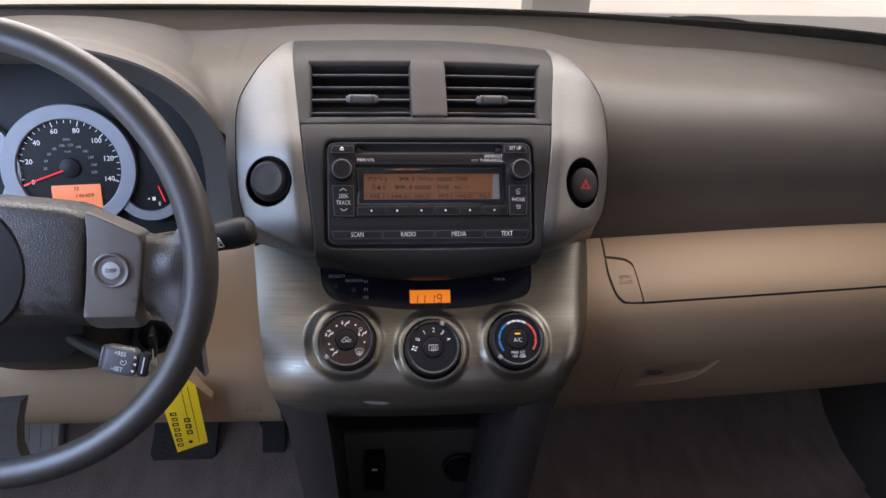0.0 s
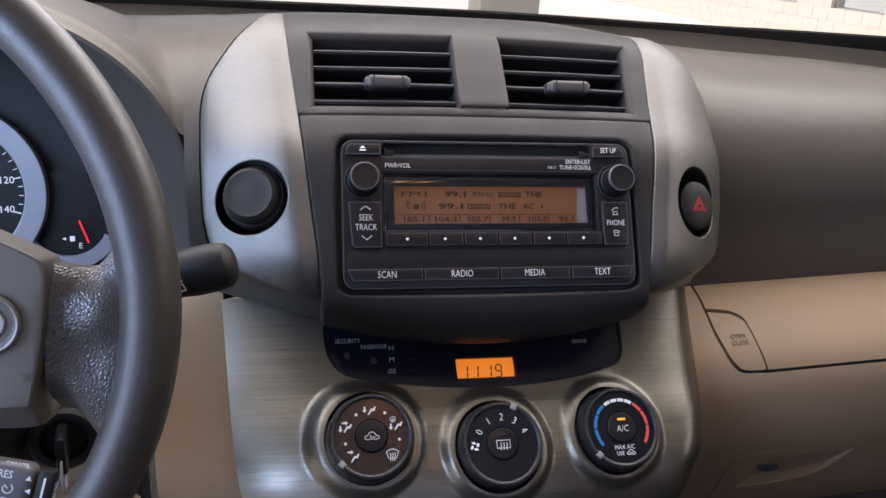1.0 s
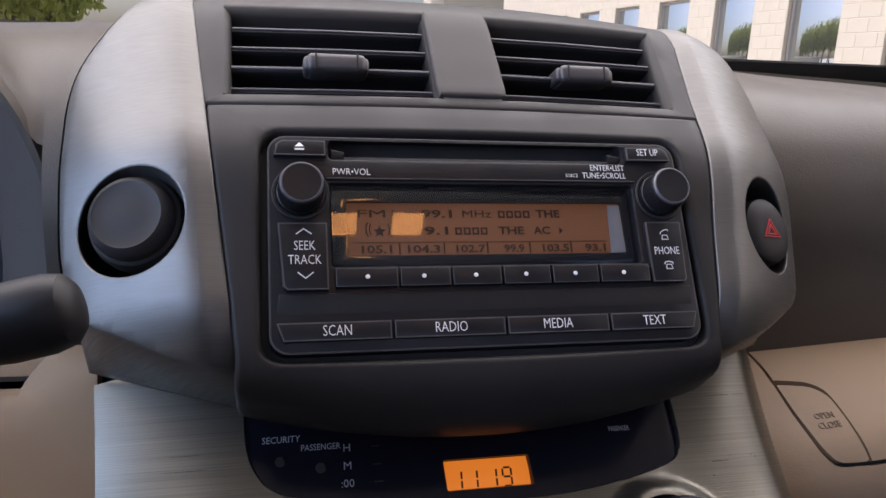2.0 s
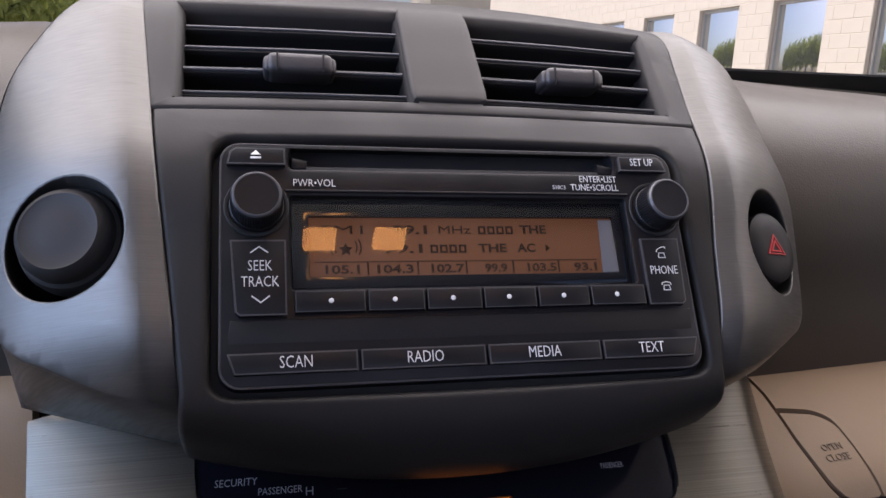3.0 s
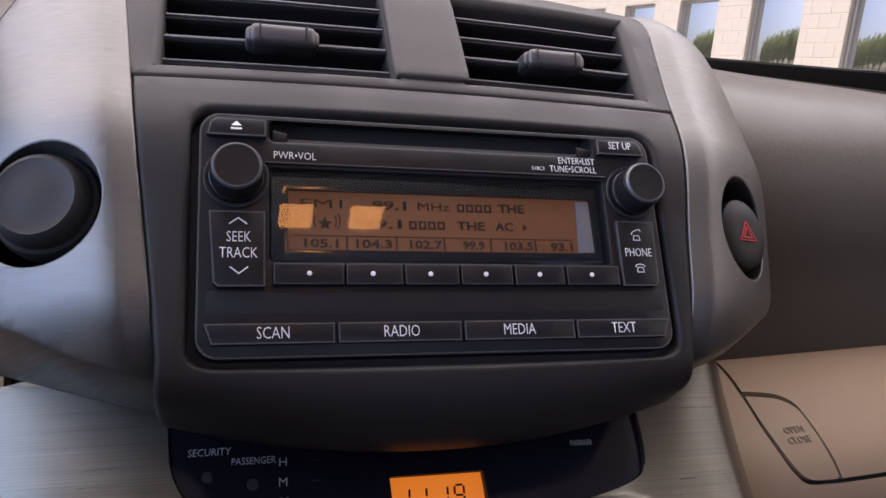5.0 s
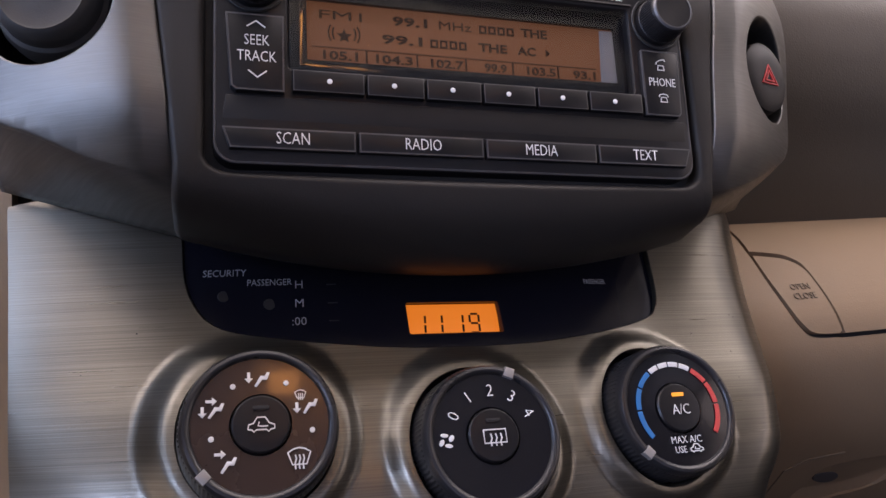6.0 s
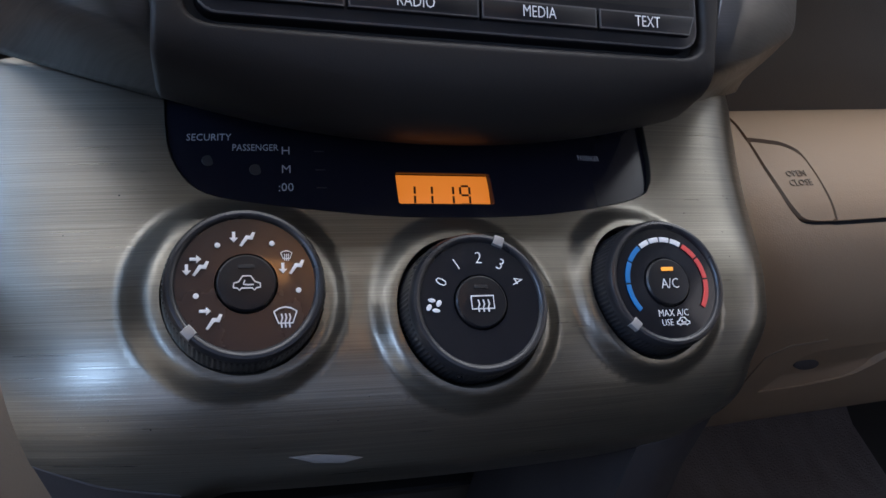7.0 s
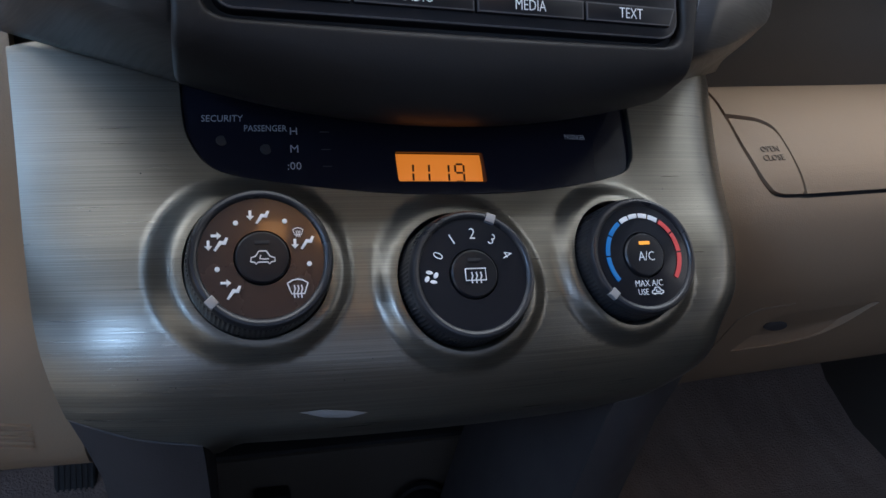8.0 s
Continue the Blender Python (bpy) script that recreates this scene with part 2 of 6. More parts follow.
wire(PANE, p_mix.outputs[0], p_out.inputs["Surface"])
MIRRORPANE = material("reflecting_pane", (0.62, 0.66, 0.68), 0.03, 0.95)

# ---- mesh helpers ----


def thing(name, at, label, category, group="", kind=""):
    e = new(name)
    e.location = at
    e.empty_display_size = 0.02
    return tagged(e, label, category, group, kind)


def as_mesh(name, bm, mat, sharp=35):
    bmesh.ops.recalc_face_normals(bm, faces=bm.faces)
    me = bpy.data.meshes.new(name)
    bm.to_mesh(me)
    bm.free()
    for f in me.polygons:
        f.use_smooth = True
    me.set_sharp_from_angle(angle=radians(sharp))
    me.materials.append(mat)
    return me


def part(name, bm, mat, parent=None, label="", sharp=35, smooth_normals=True):
    """Links a bmesh, given in world metres, as one mesh object under a thing or a part."""
    ob = new(name, as_mesh(name, bm, mat, sharp))
    if parent is not None:
        ob.parent = parent
        if parent.parent is None:
            ob.matrix_parent_inverse = Matrix.Translation(parent.location).inverted()
    return tagged(ob, label)


def spline(points, n=8, closed=False):
    """Points along a smooth curve through the given ones."""
    p = [Vector(q) for q in points]
    m = len(p)
    out = []
    for i in range(m if closed else m - 1):
        a, b, c, d = (p[(i + k) % m] if closed else p[min(max(i + k, 0), m - 1)] for k in (-1, 0, 1, 2))
        for j in range(n):
            t = j / n
            out.append(0.5 * (2 * b + (c - a) * t + (2 * a - 5 * b + 4 * c - d) * t * t + (3 * b - a - 3 * c + d) * t**3))
    if not closed:
        out.append(p[-1].copy())
    return out


def smooth(knots):
    """A smooth function through (x, y) knots, x rising, for numbers or tuples y."""
    xs = [k[0] for k in knots]
    ys = np.array([k[1:] for k in knots], float)
    s = np.gradient(ys, np.array(xs), axis=0)

    def value(x):
        x = min(max(x, xs[0]), xs[-1])
        i = min(int(np.searchsorted(xs, x, "right")) - 1, len(xs) - 2)
        h = xs[i + 1] - xs[i]
        t = (x - xs[i]) / h
        y = (2 * t**3 - 3 * t * t + 1) * ys[i] + (t**3 - 2 * t * t + t) * h * s[i] + (3 * t * t - 2 * t**3) * ys[i + 1] + (t**3 - t * t) * h * s[i + 1]
        return tuple(y) if len(y) > 1 else float(y[0])
    return value


def loft(rows, closed=False, caps=True):
    """Quads between rows of points; closed: each row is a ring."""
    bm = bmesh.new()
    vs = [[bm.verts.new(p) for p in r] for r in rows]
    n = len(vs[0])
    for a, b in zip(vs, vs[1:]):
        for j in range(n if closed else n - 1):
            bm.faces.new((a[j], a[(j + 1) % n], b[(j + 1) % n], b[j]))
    if closed and caps:
        bm.faces.new(vs[0])
        bm.faces.new(vs[-1])
    return bm


def sheet(rows, off):
    """A thick sheet: rows of points and a copy of them moved by off, with its rims closed."""
    off = Vector(off)
    return loft([list(r) + [q + off for q in reversed(r)] for r in rows], True)


def patch(outline, holes, place, rim, step, cuts=()):
    """A panel: a flat outline with holes, cut in a grid of that step, with a rim of (outward, depth) layers, laid on a surface by place(u, v, depth)."""
    bm = bmesh.new()
    edges = []
    for ring in (outline, *holes):
        vs = [bm.verts.new((q[0], q[1], 0)) for q in ring]
        edges += [bm.edges.new((vs[i], vs[(i + 1) % len(vs)])) for i in range(len(vs))]
    bmesh.ops.triangle_fill(bm, use_beauty=True, edges=edges, normal=(0, 0, 1))
    us, vv = [q[0] for q in outline], [q[1] for q in outline]
    su, sv = step if isinstance(step, tuple) else (step, step)
    for axis, low, high, st in ((0, min(us), max(us), su), (1, min(vv), max(vv), sv)):
        no = Vector((1, 0, 0)) if axis == 0 else Vector((0, 1, 0))
        for k in range(1, max(1, int((high - low) / st + 0.5))):
            bmesh.ops.bisect_plane(bm, geom=bm.verts[:] + bm.edges[:] + bm.faces[:], dist=1e-7, plane_co=no * (low + k * (high - low) / max(1, int((high - low) / st + 0.5))), plane_no=no)
    for co, no in cuts:
        bmesh.ops.bisect_plane(bm, geom=bm.verts[:] + bm.edges[:] + bm.faces[:], dist=1e-7, plane_co=co, plane_no=no)
    bmesh.ops.remove_doubles(bm, verts=bm.verts[:], dist=min(su, sv, 0.004) * 0.06)
    border = [e for e in bm.edges if len(e.link_faces) == 1]
    normal = {}
    for e in border:
        a, b = e.verts
        d = (b.co - a.co).normalized()
        o = Vector((d.y, -d.x, 0))
        if o.dot(e.link_faces[0].calc_center_median() - (a.co + b.co) / 2) > 0:
            o.negate()
        for q in e.verts:
            normal[q] = normal.get(q, Vector()) + o
    source = {q: q for q in normal}
    base = {q: q.co.copy() for q in normal}
    depth = {}
    ring = border
    for out, dep in rim:
        ex = bmesh.ops.extrude_edge_only(bm, edges=ring)["geom"]
        fresh = [g for g in ex if isinstance(g, bmesh.types.BMVert)]
        ring = [g for g in ex if isinstance(g, bmesh.types.BMEdge)]
        old = {}
        for q in fresh:
            for e in q.link_edges:
                w = e.other_vert(q)
                if w in source and w not in fresh:
                    old[q] = w
        for q in fresh:
            s = source[old[q]]
            q.co = base[s] + normal[s].normalized() * out
            depth[q] = dep
        for q in fresh:
            source[q] = source[old[q]]
    for q in bm.verts:
        q.co = place(q.co.x, q.co.y, depth.get(q, 0.0))
    return bm


def slab(outline, place, thick, bevel=0.0008, holes=()):
    """A small flat piece with chamfered edges; its front at depth 0."""
    b = bevel
    return patch(inset(outline, b), [inset(h, -b) for h in holes], place, ((0.6 * b, 0.2 * b), (b, b), (b, thick)), 1.0)


def inset(ring, d):
    """A ring of (u, v), moved inwards by d."""
    q = [Vector((p[0], p[1])) for p in ring]
    n = len(q)
    area = sum(q[i].x * q[(i + 1) % n].y - q[(i + 1) % n].x * q[i].y for i in range(n))
    s = 1 if area > 0 else -1
    out = []
    for i in range(n):
        a, b = (q[i] - q[i - 1]).normalized(), (q[(i + 1) % n] - q[i]).normalized()
        na, nb = Vector((-a.y, a.x)) * s, Vector((-b.y, b.x)) * s
        m = (na + nb)
        m = m / max(m.length_squared / 2, 0.3)
        out.append(tuple(q[i] + m * d))
    return out


def rect(u0, v0, u1, v1, r=0.0, n=5):
    """A rectangle's ring with rounded corners, counter-clockwise."""
    if r <= 0:
        return [(u0, v0), (u1, v0), (u1, v1), (u0, v1)]
    out = []
    for cx, cy, a in ((u1 - r, v0 + r, -90), (u1 - r, v1 - r, 0), (u0 + r, v1 - r, 90), (u0 + r, v0 + r, 180)):
        out += [(cx + r * math.cos(radians(a + 90 * k / n)), cy + r * math.sin(radians(a + 90 * k / n))) for k in range(n + 1)]
    return out


def ellipse(u, v, a, b, n=40):
    return [(u + a * math.cos(2 * math.pi * k / n), v + b * math.sin(2 * math.pi * k / n)) for k in range(n)]


def flat(m):
    """place() for a plane: depth runs against the z of the matrix m."""
    return lambda u, v, d: m @ Vector((u, v, -d))


def lathe(profile, m, n=48):
    """A turned body: (radius, height) along the z of the matrix m."""
    return loft([[m @ Vector((max(r, 1e-5) * math.cos(2 * math.pi * k / n), max(r, 1e-5) * math.sin(2 * math.pi * k / n), h)) for k in range(n)] for r, h in profile], True, False)


def tube(points, radii, n=16):
    """A round bar along points; radii: one number or one for each point."""
    p = [Vector(q) for q in points]
    rr = radii if isinstance(radii, (list, tuple)) else [radii] * len(p)
    rows = []
    up = Vector((0.3, 0.2, 1)).normalized()
    for i, q in enumerate(p):
        d = (p[min(i + 1, len(p) - 1)] - p[max(i - 1, 0)]).normalized()
        a = up - d * up.dot(d)
        a.normalize()
        up = a
        b = d.cross(a)
        rows.append([q + rr[i] * (a * math.cos(2 * math.pi * k / n) + b * math.sin(2 * math.pi * k / n)) for k in range(n)])
    return loft(rows, True)


def block(size, m, bevel=0.002, seg=2):
    """A box with rounded edges, centred on the matrix m."""
    bm = bmesh.new()
    bmesh.ops.create_cube(bm, size=1, matrix=Matrix.Diagonal((*size, 1)))
    if bevel > 0:
        bmesh.ops.bevel(bm, geom=bm.edges[:], offset=bevel, segments=seg, affect="EDGES", profile=0.5)
    bm.transform(m)
    return bm


def merged(*pieces):
    """One bmesh out of several."""
    out = bmesh.new()
    for b in pieces:
        me = bpy.data.meshes.new("piece")
        b.to_mesh(me)
        b.free()
        out.from_mesh(me)
        bpy.data.meshes.remove(me)
    return out


def lettering(words, size, m, align="CENTER", squeeze=1.0, thick=0.00012, shear=0.0, bold=0.0):
    """A bmesh of raised letters in the plane of the matrix m; size: height of capitals."""
    cu = bpy.data.curves.new("letters", "FONT")
    cu.body, cu.size, cu.align_x, cu.align_y = words, size / 0.7, align, "CENTER"
    cu.extrude, cu.resolution_u, cu.shear, cu.offset = thick, 2, shear, bold
    ob = bpy.data.objects.new("letters", cu)
    me = bpy.data.meshes.new_from_object(ob)
    bm = bmesh.new()
    bm.from_mesh(me)
    bpy.data.objects.remove(ob)
    bpy.data.curves.remove(cu)
    bpy.data.meshes.remove(me)
    bm.transform(m @ Matrix.Diagonal((squeeze, 1, 1, 1)))
    return bm


def strokes(lines, width, place, thick=0.00015):
    """Thin raised bars along polylines of (u, v)."""
    bms = []
    for line in lines:
        q = [Vector((x, y)) for x, y in line]
        left, right = [], []
        for i, c in enumerate(q):
            d = (q[min(i + 1, len(q) - 1)] - q[max(i - 1, 0)]).normalized()
            o = Vector((-d.y, d.x)) * width / 2
            left.append(c + o)
            right.append(c - o)
        rows = [[place(a.x, a.y, 0), place(b.x, b.y, 0), place(b.x, b.y, thick * 2), place(a.x, a.y, thick * 2)] for a, b in zip(left, right)]
        bms.append(loft(rows, True))
    return merged(*bms)


# ---- the frame of the centre stack: u to the right, v up the radio's face, w out of it ----
OUT = Vector((0, -math.cos(LEANBACK), math.sin(LEANBACK)))
MID = Vector((0, 0, 1.02))
FACE = Matrix(((1, 0, 0, 0), (0, UP.y, OUT.y, 0), (0, UP.z, OUT.z, 1.02), (0, 0, 0, 1)))


def stack(u, v, w=0.0):
    return MID + Vector((u, 0, 0)) + UP * v + OUT * w


def at_face(u, v, w=0.0, turn=0.0):
    return FACE @ Matrix.Translation((u, v, w)) @ Matrix.Rotation(radians(turn), 4, "Z")


SHIFT = -0.003
profile_f = smooth([(-0.135, -0.078, -0.062), (-0.122, -0.083, -0.050), (-0.110, -0.0862, -0.038), (-0.098, -0.0862, -0.026), (-0.086, -0.0815, -0.0145), (-0.074, -0.0730, -0.006), (-0.062, -0.062, -0.0018), (-0.05, -0.05, -0.0005),
                    (0.0, 0.0, -0.0005), (0.05, 0.05, -0.002), (0.0685, 0.0685, -0.009), (0.0775, 0.0775, -0.0125), (0.105, 0.105, -0.0215), (0.135, 0.134, -0.0325), (0.150, 0.1465, -0.0420), (0.165, 0.1568, -0.0535), (0.18, 0.1655, -0.067), (0.2, 0.1735, -0.0835), (0.23, 0.178, -0.112)])


def crown(x, s):
    """How far the panel's top falls away from its middle; its passenger end hangs a little lower."""
    return (0.38 if x > 0 else 0.05) * x * x * min(max((s - 0.12) / 0.06, 0), 1)


def fascia_at(u, s, d=0.0):
    """The dark centre panel's surface, s running up its bent profile."""
    v, w = profile_f(s)
    x = u - SHIFT
    k = min(max((-0.05 - s) / 0.04, 0), 1)
    v += 0.016 * (x / 0.112) ** 2 * k
    v -= crown(x, s)
    w -= 0.25 * x * x
    dv, dw = (profile_f(s + 0.002)[i] - profile_f(s - 0.002)[i] for i in (0, 1))
    n = Vector((dv, dw)).normalized()
    return stack(u, v + d * n.y, w - d * n.x)


def side_u(s):
    """Half the width of the centre panel."""
    return 0.1165 + 0.12 * s - 0.7 * max(0.0, s - 0.12) ** 2


def ear_at(side):
    def place(u, s, d=0.0):
        x = u * side + SHIFT
        e = side_u(s)
        t = max(0.0, u - e)
        v, w = profile_f(max(s, -0.055))
        v = s if s < 0.12 else v
        v -= crown(u * side, s)
        w -= 0.25 * u * u
        w += 0.0055 * -math.log(math.exp(-7 * min(t / 0.0105, 9)) + math.exp(-7.0)) / 7.0 - 0.16 * t - 4.6 * t * t
        w -= 11 * max(0.0, -0.022 - s) ** 2
        return stack(x, v, w - d)
    return place


clim_w = smooth([(-0.262, -0.105), (-0.25, -0.078), (-0.238, -0.056), (-0.222, -0.034), (-0.205, -0.0205), (-0.188, -0.0148), (-0.17, -0.0155), (-0.145, -0.0245), (-0.115, -0.0385), (-0.085, -0.0505), (-0.04, -0.064)])
KNOBS = ((-0.0844, -0.1422), (-0.0006, -0.1512), (0.0836, -0.1457))


right_edge = smooth([(-0.262, 0.09), (-0.2165, 0.110), (-0.2065, 0.1315), (-0.18, 0.1435), (-0.166, 0.1525), (-0.149, 0.1585), (-0.126, 0.1655), (-0.091, 0.171), (-0.04, 0.1755)])
full_side = smooth([(-0.262, 0.002), (-0.215, 0.004), (-0.19, 0.012), (-0.15, 0.017), (-0.11, 0.013), (-0.07, 0.010), (-0.04, 0.008)])


def climate_at(u, v, d=0.0):
    """The pewter climate panel's surface, with a raised collar round each control."""
    k = min(max((-0.05 - v) / 0.15, 0), 1)
    w = clim_w(v) - (0.7 + 0.3 * k) * u * u - 14 * k * u**4
    for a, b in KNOBS:
        r = math.hypot(u - a, v - b + 0.003)
        if r < 0.0485:
            wide = max(0.0, (a - u) / max(r, 0.001)) if a < -0.05 else 0.0
            h = 0.5 - 0.5 * math.cos(math.pi * min(max((0.0400 + 0.006 * wide - r) / (0.0095 + 0.0055 * wide), 0), 1))
            w += (0.0052 + 0.0026 * wide) * h * min(max((-0.1085 - v) / 0.008, 0), 1)
    if u > 0.09:
        j = min((u - 0.09) / 0.065, 1)
        w += j * j * (3 - 2 * j) * full_side(v)
    e = max(0.0, u - right_edge(v) + 0.02)
    w -= 22 * e * e
    if v < -0.2085:
        j = min(max((0.112 - abs(u)) / 0.025, 0), 1)
        w -= j * j * (3 - 2 * j) * 75 * (v + 0.2085) ** 2
    return stack(u, v, w - d)

# ---- large structure: ground, building, canopy, cabin ----
g = bmesh.new()
bmesh.ops.create_grid(g, x_segments=40, y_segments=40, size=1500)
tagged(part("ground", g, CONCRETE), "sunlit pale concrete ground around the car", "ground", kind="structure")

building = thing("building", (8, 6, 0), "cream concrete-block building with tall square windows", "building")
WIN = [(5.37 + 2.1 * k, 1.2) for k in range(-3, 9)]
holes = [rect(y, 0.55, y + w, 2.58) for y, w in WIN]
wall_place = lambda u, v, d: Vector((7.9895 + d, u, v))
part("wall", patch(rect(-14, 0, 40, 5.2), holes, wall_place, ((0, 0.22),), 30.0), BLOCK, building, "pale mortar wall core")
part("back_wall", block((0.2, 54, 5.2), pose(9.2, 13, 2.6), 0), BLOCK, building)


def block_mesh(length):
    return as_mesh("block", block((0.02, length, 0.191), Matrix.Identity(4), 0.004, 1), BLOCK)


near_blocks, rest, whole = 0, [], block_mesh(0.391)
for row in range(26):
    z, y = 0.1 + 0.2 * row, -14.0 - 0.2 * (row % 2)
    while y < 40:
        a, b = y, min(y + 0.4, 40)
        spans = [(a, b)]
        if 0.5 < z < 2.62:
            for w0, w in WIN:
                spans = [q for c, d in spans for q in ((c, min(d, w0)), (max(c, w0 + w), d)) if q[1] - q[0] > 0.03]
        for c, d in spans:
            if 8.4 < c < 17 and 0.9 < z < 3.2 and near_blocks < 290:
                ob = new("block", whole if d - c > 0.395 else block_mesh(d - c - 0.009))
                ob.location = (7.995, (c + d) / 2, z)
                ob.parent = building
                ob.matrix_parent_inverse = Matrix.Translation(building.location).inverted()
                near_blocks += 1
            else:
                rest.append((c, d, z))
        y += 0.4
vs, fs = [], []
for c, d, z in rest:
    n = len(vs)
    c, d, e, f = c + 0.0045, d - 0.0045, z - 0.0955, z + 0.0955
    vs += [(7.985, c, e), (7.985, d, e), (7.985, d, f), (7.985, c, f), (8.005, c, e), (8.005, d, e), (8.005, d, f), (8.005, c, f)]
    fs += [(n, n + 1, n + 2, n + 3), (n, n + 4, n + 5, n + 1), (n + 1, n + 5, n + 6, n + 2), (n + 2, n + 6, n + 7, n + 3), (n + 3, n + 7, n + 4, n)]
me = bpy.data.meshes.new("far_blocks")
me.from_pydata(vs, [], fs)
me.materials.append(BLOCK)
far_blocks = new("far_blocks", me)
far_blocks.parent = building
far_blocks.matrix_parent_inverse = Matrix.Translation(building.location).inverted()
tagged(far_blocks, kind="stuff")
for y, w in WIN:
    win = part("window", slab(rect(y, 0.55, y + w, 2.58), lambda u, v, d: Vector((8.05 + d, u, v)), 0.06, 0.004, [rect(y + 0.06, 0.61, y + w - 0.06, 2.52)]), ALU, building)
    part("pane", slab(rect(y + 0.05, 0.60, y + w - 0.05, 2.53), lambda u, v, d: Vector((8.07 + d, u, v)), 0.01, 0.001), MIRRORPANE, win)
part("roof", block((1.6, 54.4, 0.25), pose(8.6, 13, 5.3), 0.02), COLUMN, building)

canopy = thing("entrance_canopy", (-1, 1, 0), "pale flat canopy on square columns over the car", "canopy")
part("canopy_roof", block((9.0, 13.0, 0.35), pose(-0.6, 1.2, 4.4), 0.02), COLUMN, canopy)
for x, y in ((1.42, 5.6), (-4.6, 5.6), (3.4, -4.9), (-4.6, -4.9)):
    part("column", block((0.46, 0.46, 4.23), pose(x, y, 2.115), 0.012), COLUMN, canopy)

far = thing("boundary_wall", (-1, 26, 0), "pale low wall beyond the forecourt", "wall")
part("wall", block((16, 0.4, 1.6), pose(-1, 26, 0.8), 0.02), BLOCK, far)
part("coping", block((16.2, 0.6, 0.12), pose(-1, 26, 1.66), 0.02), COLUMN, far)


def broadleaf(x, y, height, seed):
    rng = random.Random(seed)
    t = thing("tree", (x, y, 0), "broad green tree behind the forecourt", "tree", "trees")
    part("trunk", tube(spline([(x, y, 0), (x + 0.1, y, height * 0.25), (x, y + 0.1, height * 0.5)], 4), [0.2 - 0.012 * i for i in range(9)], 10), BARK, t)
    for k in range(4):
        a = k * 1.6 + rng.random()
        part("limb", tube(spline([(x, y, height * (0.3 + 0.05 * k)), (x + 0.8 * math.cos(a), y + 0.8 * math.sin(a), height * 0.55), (x + 1.5 * math.cos(a), y + 1.5 * math.sin(a), height * 0.75)], 4), [0.1 - 0.009 * i for i in range(9)], 8), BARK, t)
    verts, faces = [], []
    for k in range(900):
        a, b, r = rng.random() * 6.283, math.acos(2 * rng.random() - 1), height * 0.33 * rng.random() ** 0.4
        lump = 1 + 0.25 * math.sin(3 * a) * math.sin(2.5 * b)
        c = Vector((x + r * lump * math.sin(b) * math.cos(a), y + r * lump * math.sin(b) * math.sin(a), height * 0.66 + r * lump * 0.9 * math.cos(b)))
        q = Euler((rng.random() * 6, rng.random() * 6, rng.random() * 6)).to_matrix()
        s = 0.20 + 0.14 * rng.random()
        i = len(verts)
        verts += [c + q @ Vector(p) * s for p in ((-1, 0, 0), (0, -0.5, 0.1), (1, 0, 0), (0, 0.5, 0.1))]
        faces.append((i, i + 1, i + 2, i + 3))
    me = bpy.data.meshes.new("crown")
    me.from_pydata(verts, [], faces)
    me.materials.append(LEAF)
    crown = new("crown", me)
    crown.parent = t
    crown.matrix_parent_inverse = Matrix.Translation(t.location).inverted()
    tagged(crown, kind="stuff")


for i, (x, y, h) in enumerate([(-10.5 - 1.5 * (k % 2), 9 + 1.7 * k, 5.8 + 0.5 * ((k * 7) % 4)) for k in range(24)]):
    broadleaf(x, y, h, i)

# the cabin that closes round the camera
tagged(part("floor", block((1.5, 0.45, 0.04), pose(0, 0.225, 0.38), 0.01), CARPET), "worn brown-grey carpet on the cabin floor", "floor", kind="structure")
tagged(part("floor_rear", block((1.5, 2.95, 0.04), pose(0, -1.48, 0.38), 0.01), RUBBER), "plain dark rubber mat on the cabin floor", "floor", kind="structure")
tagged(part("floor_tunnel", block((0.22, 0.95, 0.20), pose(0, -0.56, 0.49), 0.03, 3), RUBBER), "plain dark tunnel along the cabin floor", "floor", kind="structure")
toe = [[Vector((x, y, z)) for x in (-0.75, -0.4, -0.2, 0.0, 0.2, 0.4, 0.75)] for y, z in ((0.18, 0.40), (0.26, 0.405), (0.33, 0.43), (0.42, 0.50), (0.52, 0.62), (0.58, 0.80), (0.60, 1.02))]
tagged(part("floor_toe_board", sheet(toe, (0, 0.03, -0.02)), CARPET), "worn brown-grey carpet rising under the pedals", "floor", kind="structure")
tagged(part("ceiling", block((1.36, 2.5, 0.04), pose(0, -1.66, 1.61), 0.015), LINER), "pale cloth headliner of the cabin roof", "ceiling", kind="structure")
for s, nm in ((-1, "wall_left"), (1, "wall_right")):
    ring = [(0.62, 0.36), (0.62, 1.02), (0.34, 1.10), (-0.46, 1.63), (-2.9, 1.63), (-2.9, 0.36)]
    win1 = [(0.18, 1.09), (-0.45, 1.53), (-0.82, 1.55), (-0.82, 1.06)] if s > 0 else [(0.10, 1.12), (-0.45, 1.53), (-0.82, 1.55), (-0.84, 0.44), (0.06, 0.44)]
    win2 = [(-0.95, 1.06), (-0.95, 1.55), (-1.75, 1.54), (-1.85, 1.08)]
    side = lambda u, v, d, s=s: Vector((s * (0.75 + d - 0.16 * max(0, v - 1.05)), u, v))
    tagged(part(nm, patch(ring, [win1, win2], side, ((0, 0.05),), 0.5), DASH), "plain cabin side with door openings", "wall", kind="structure")
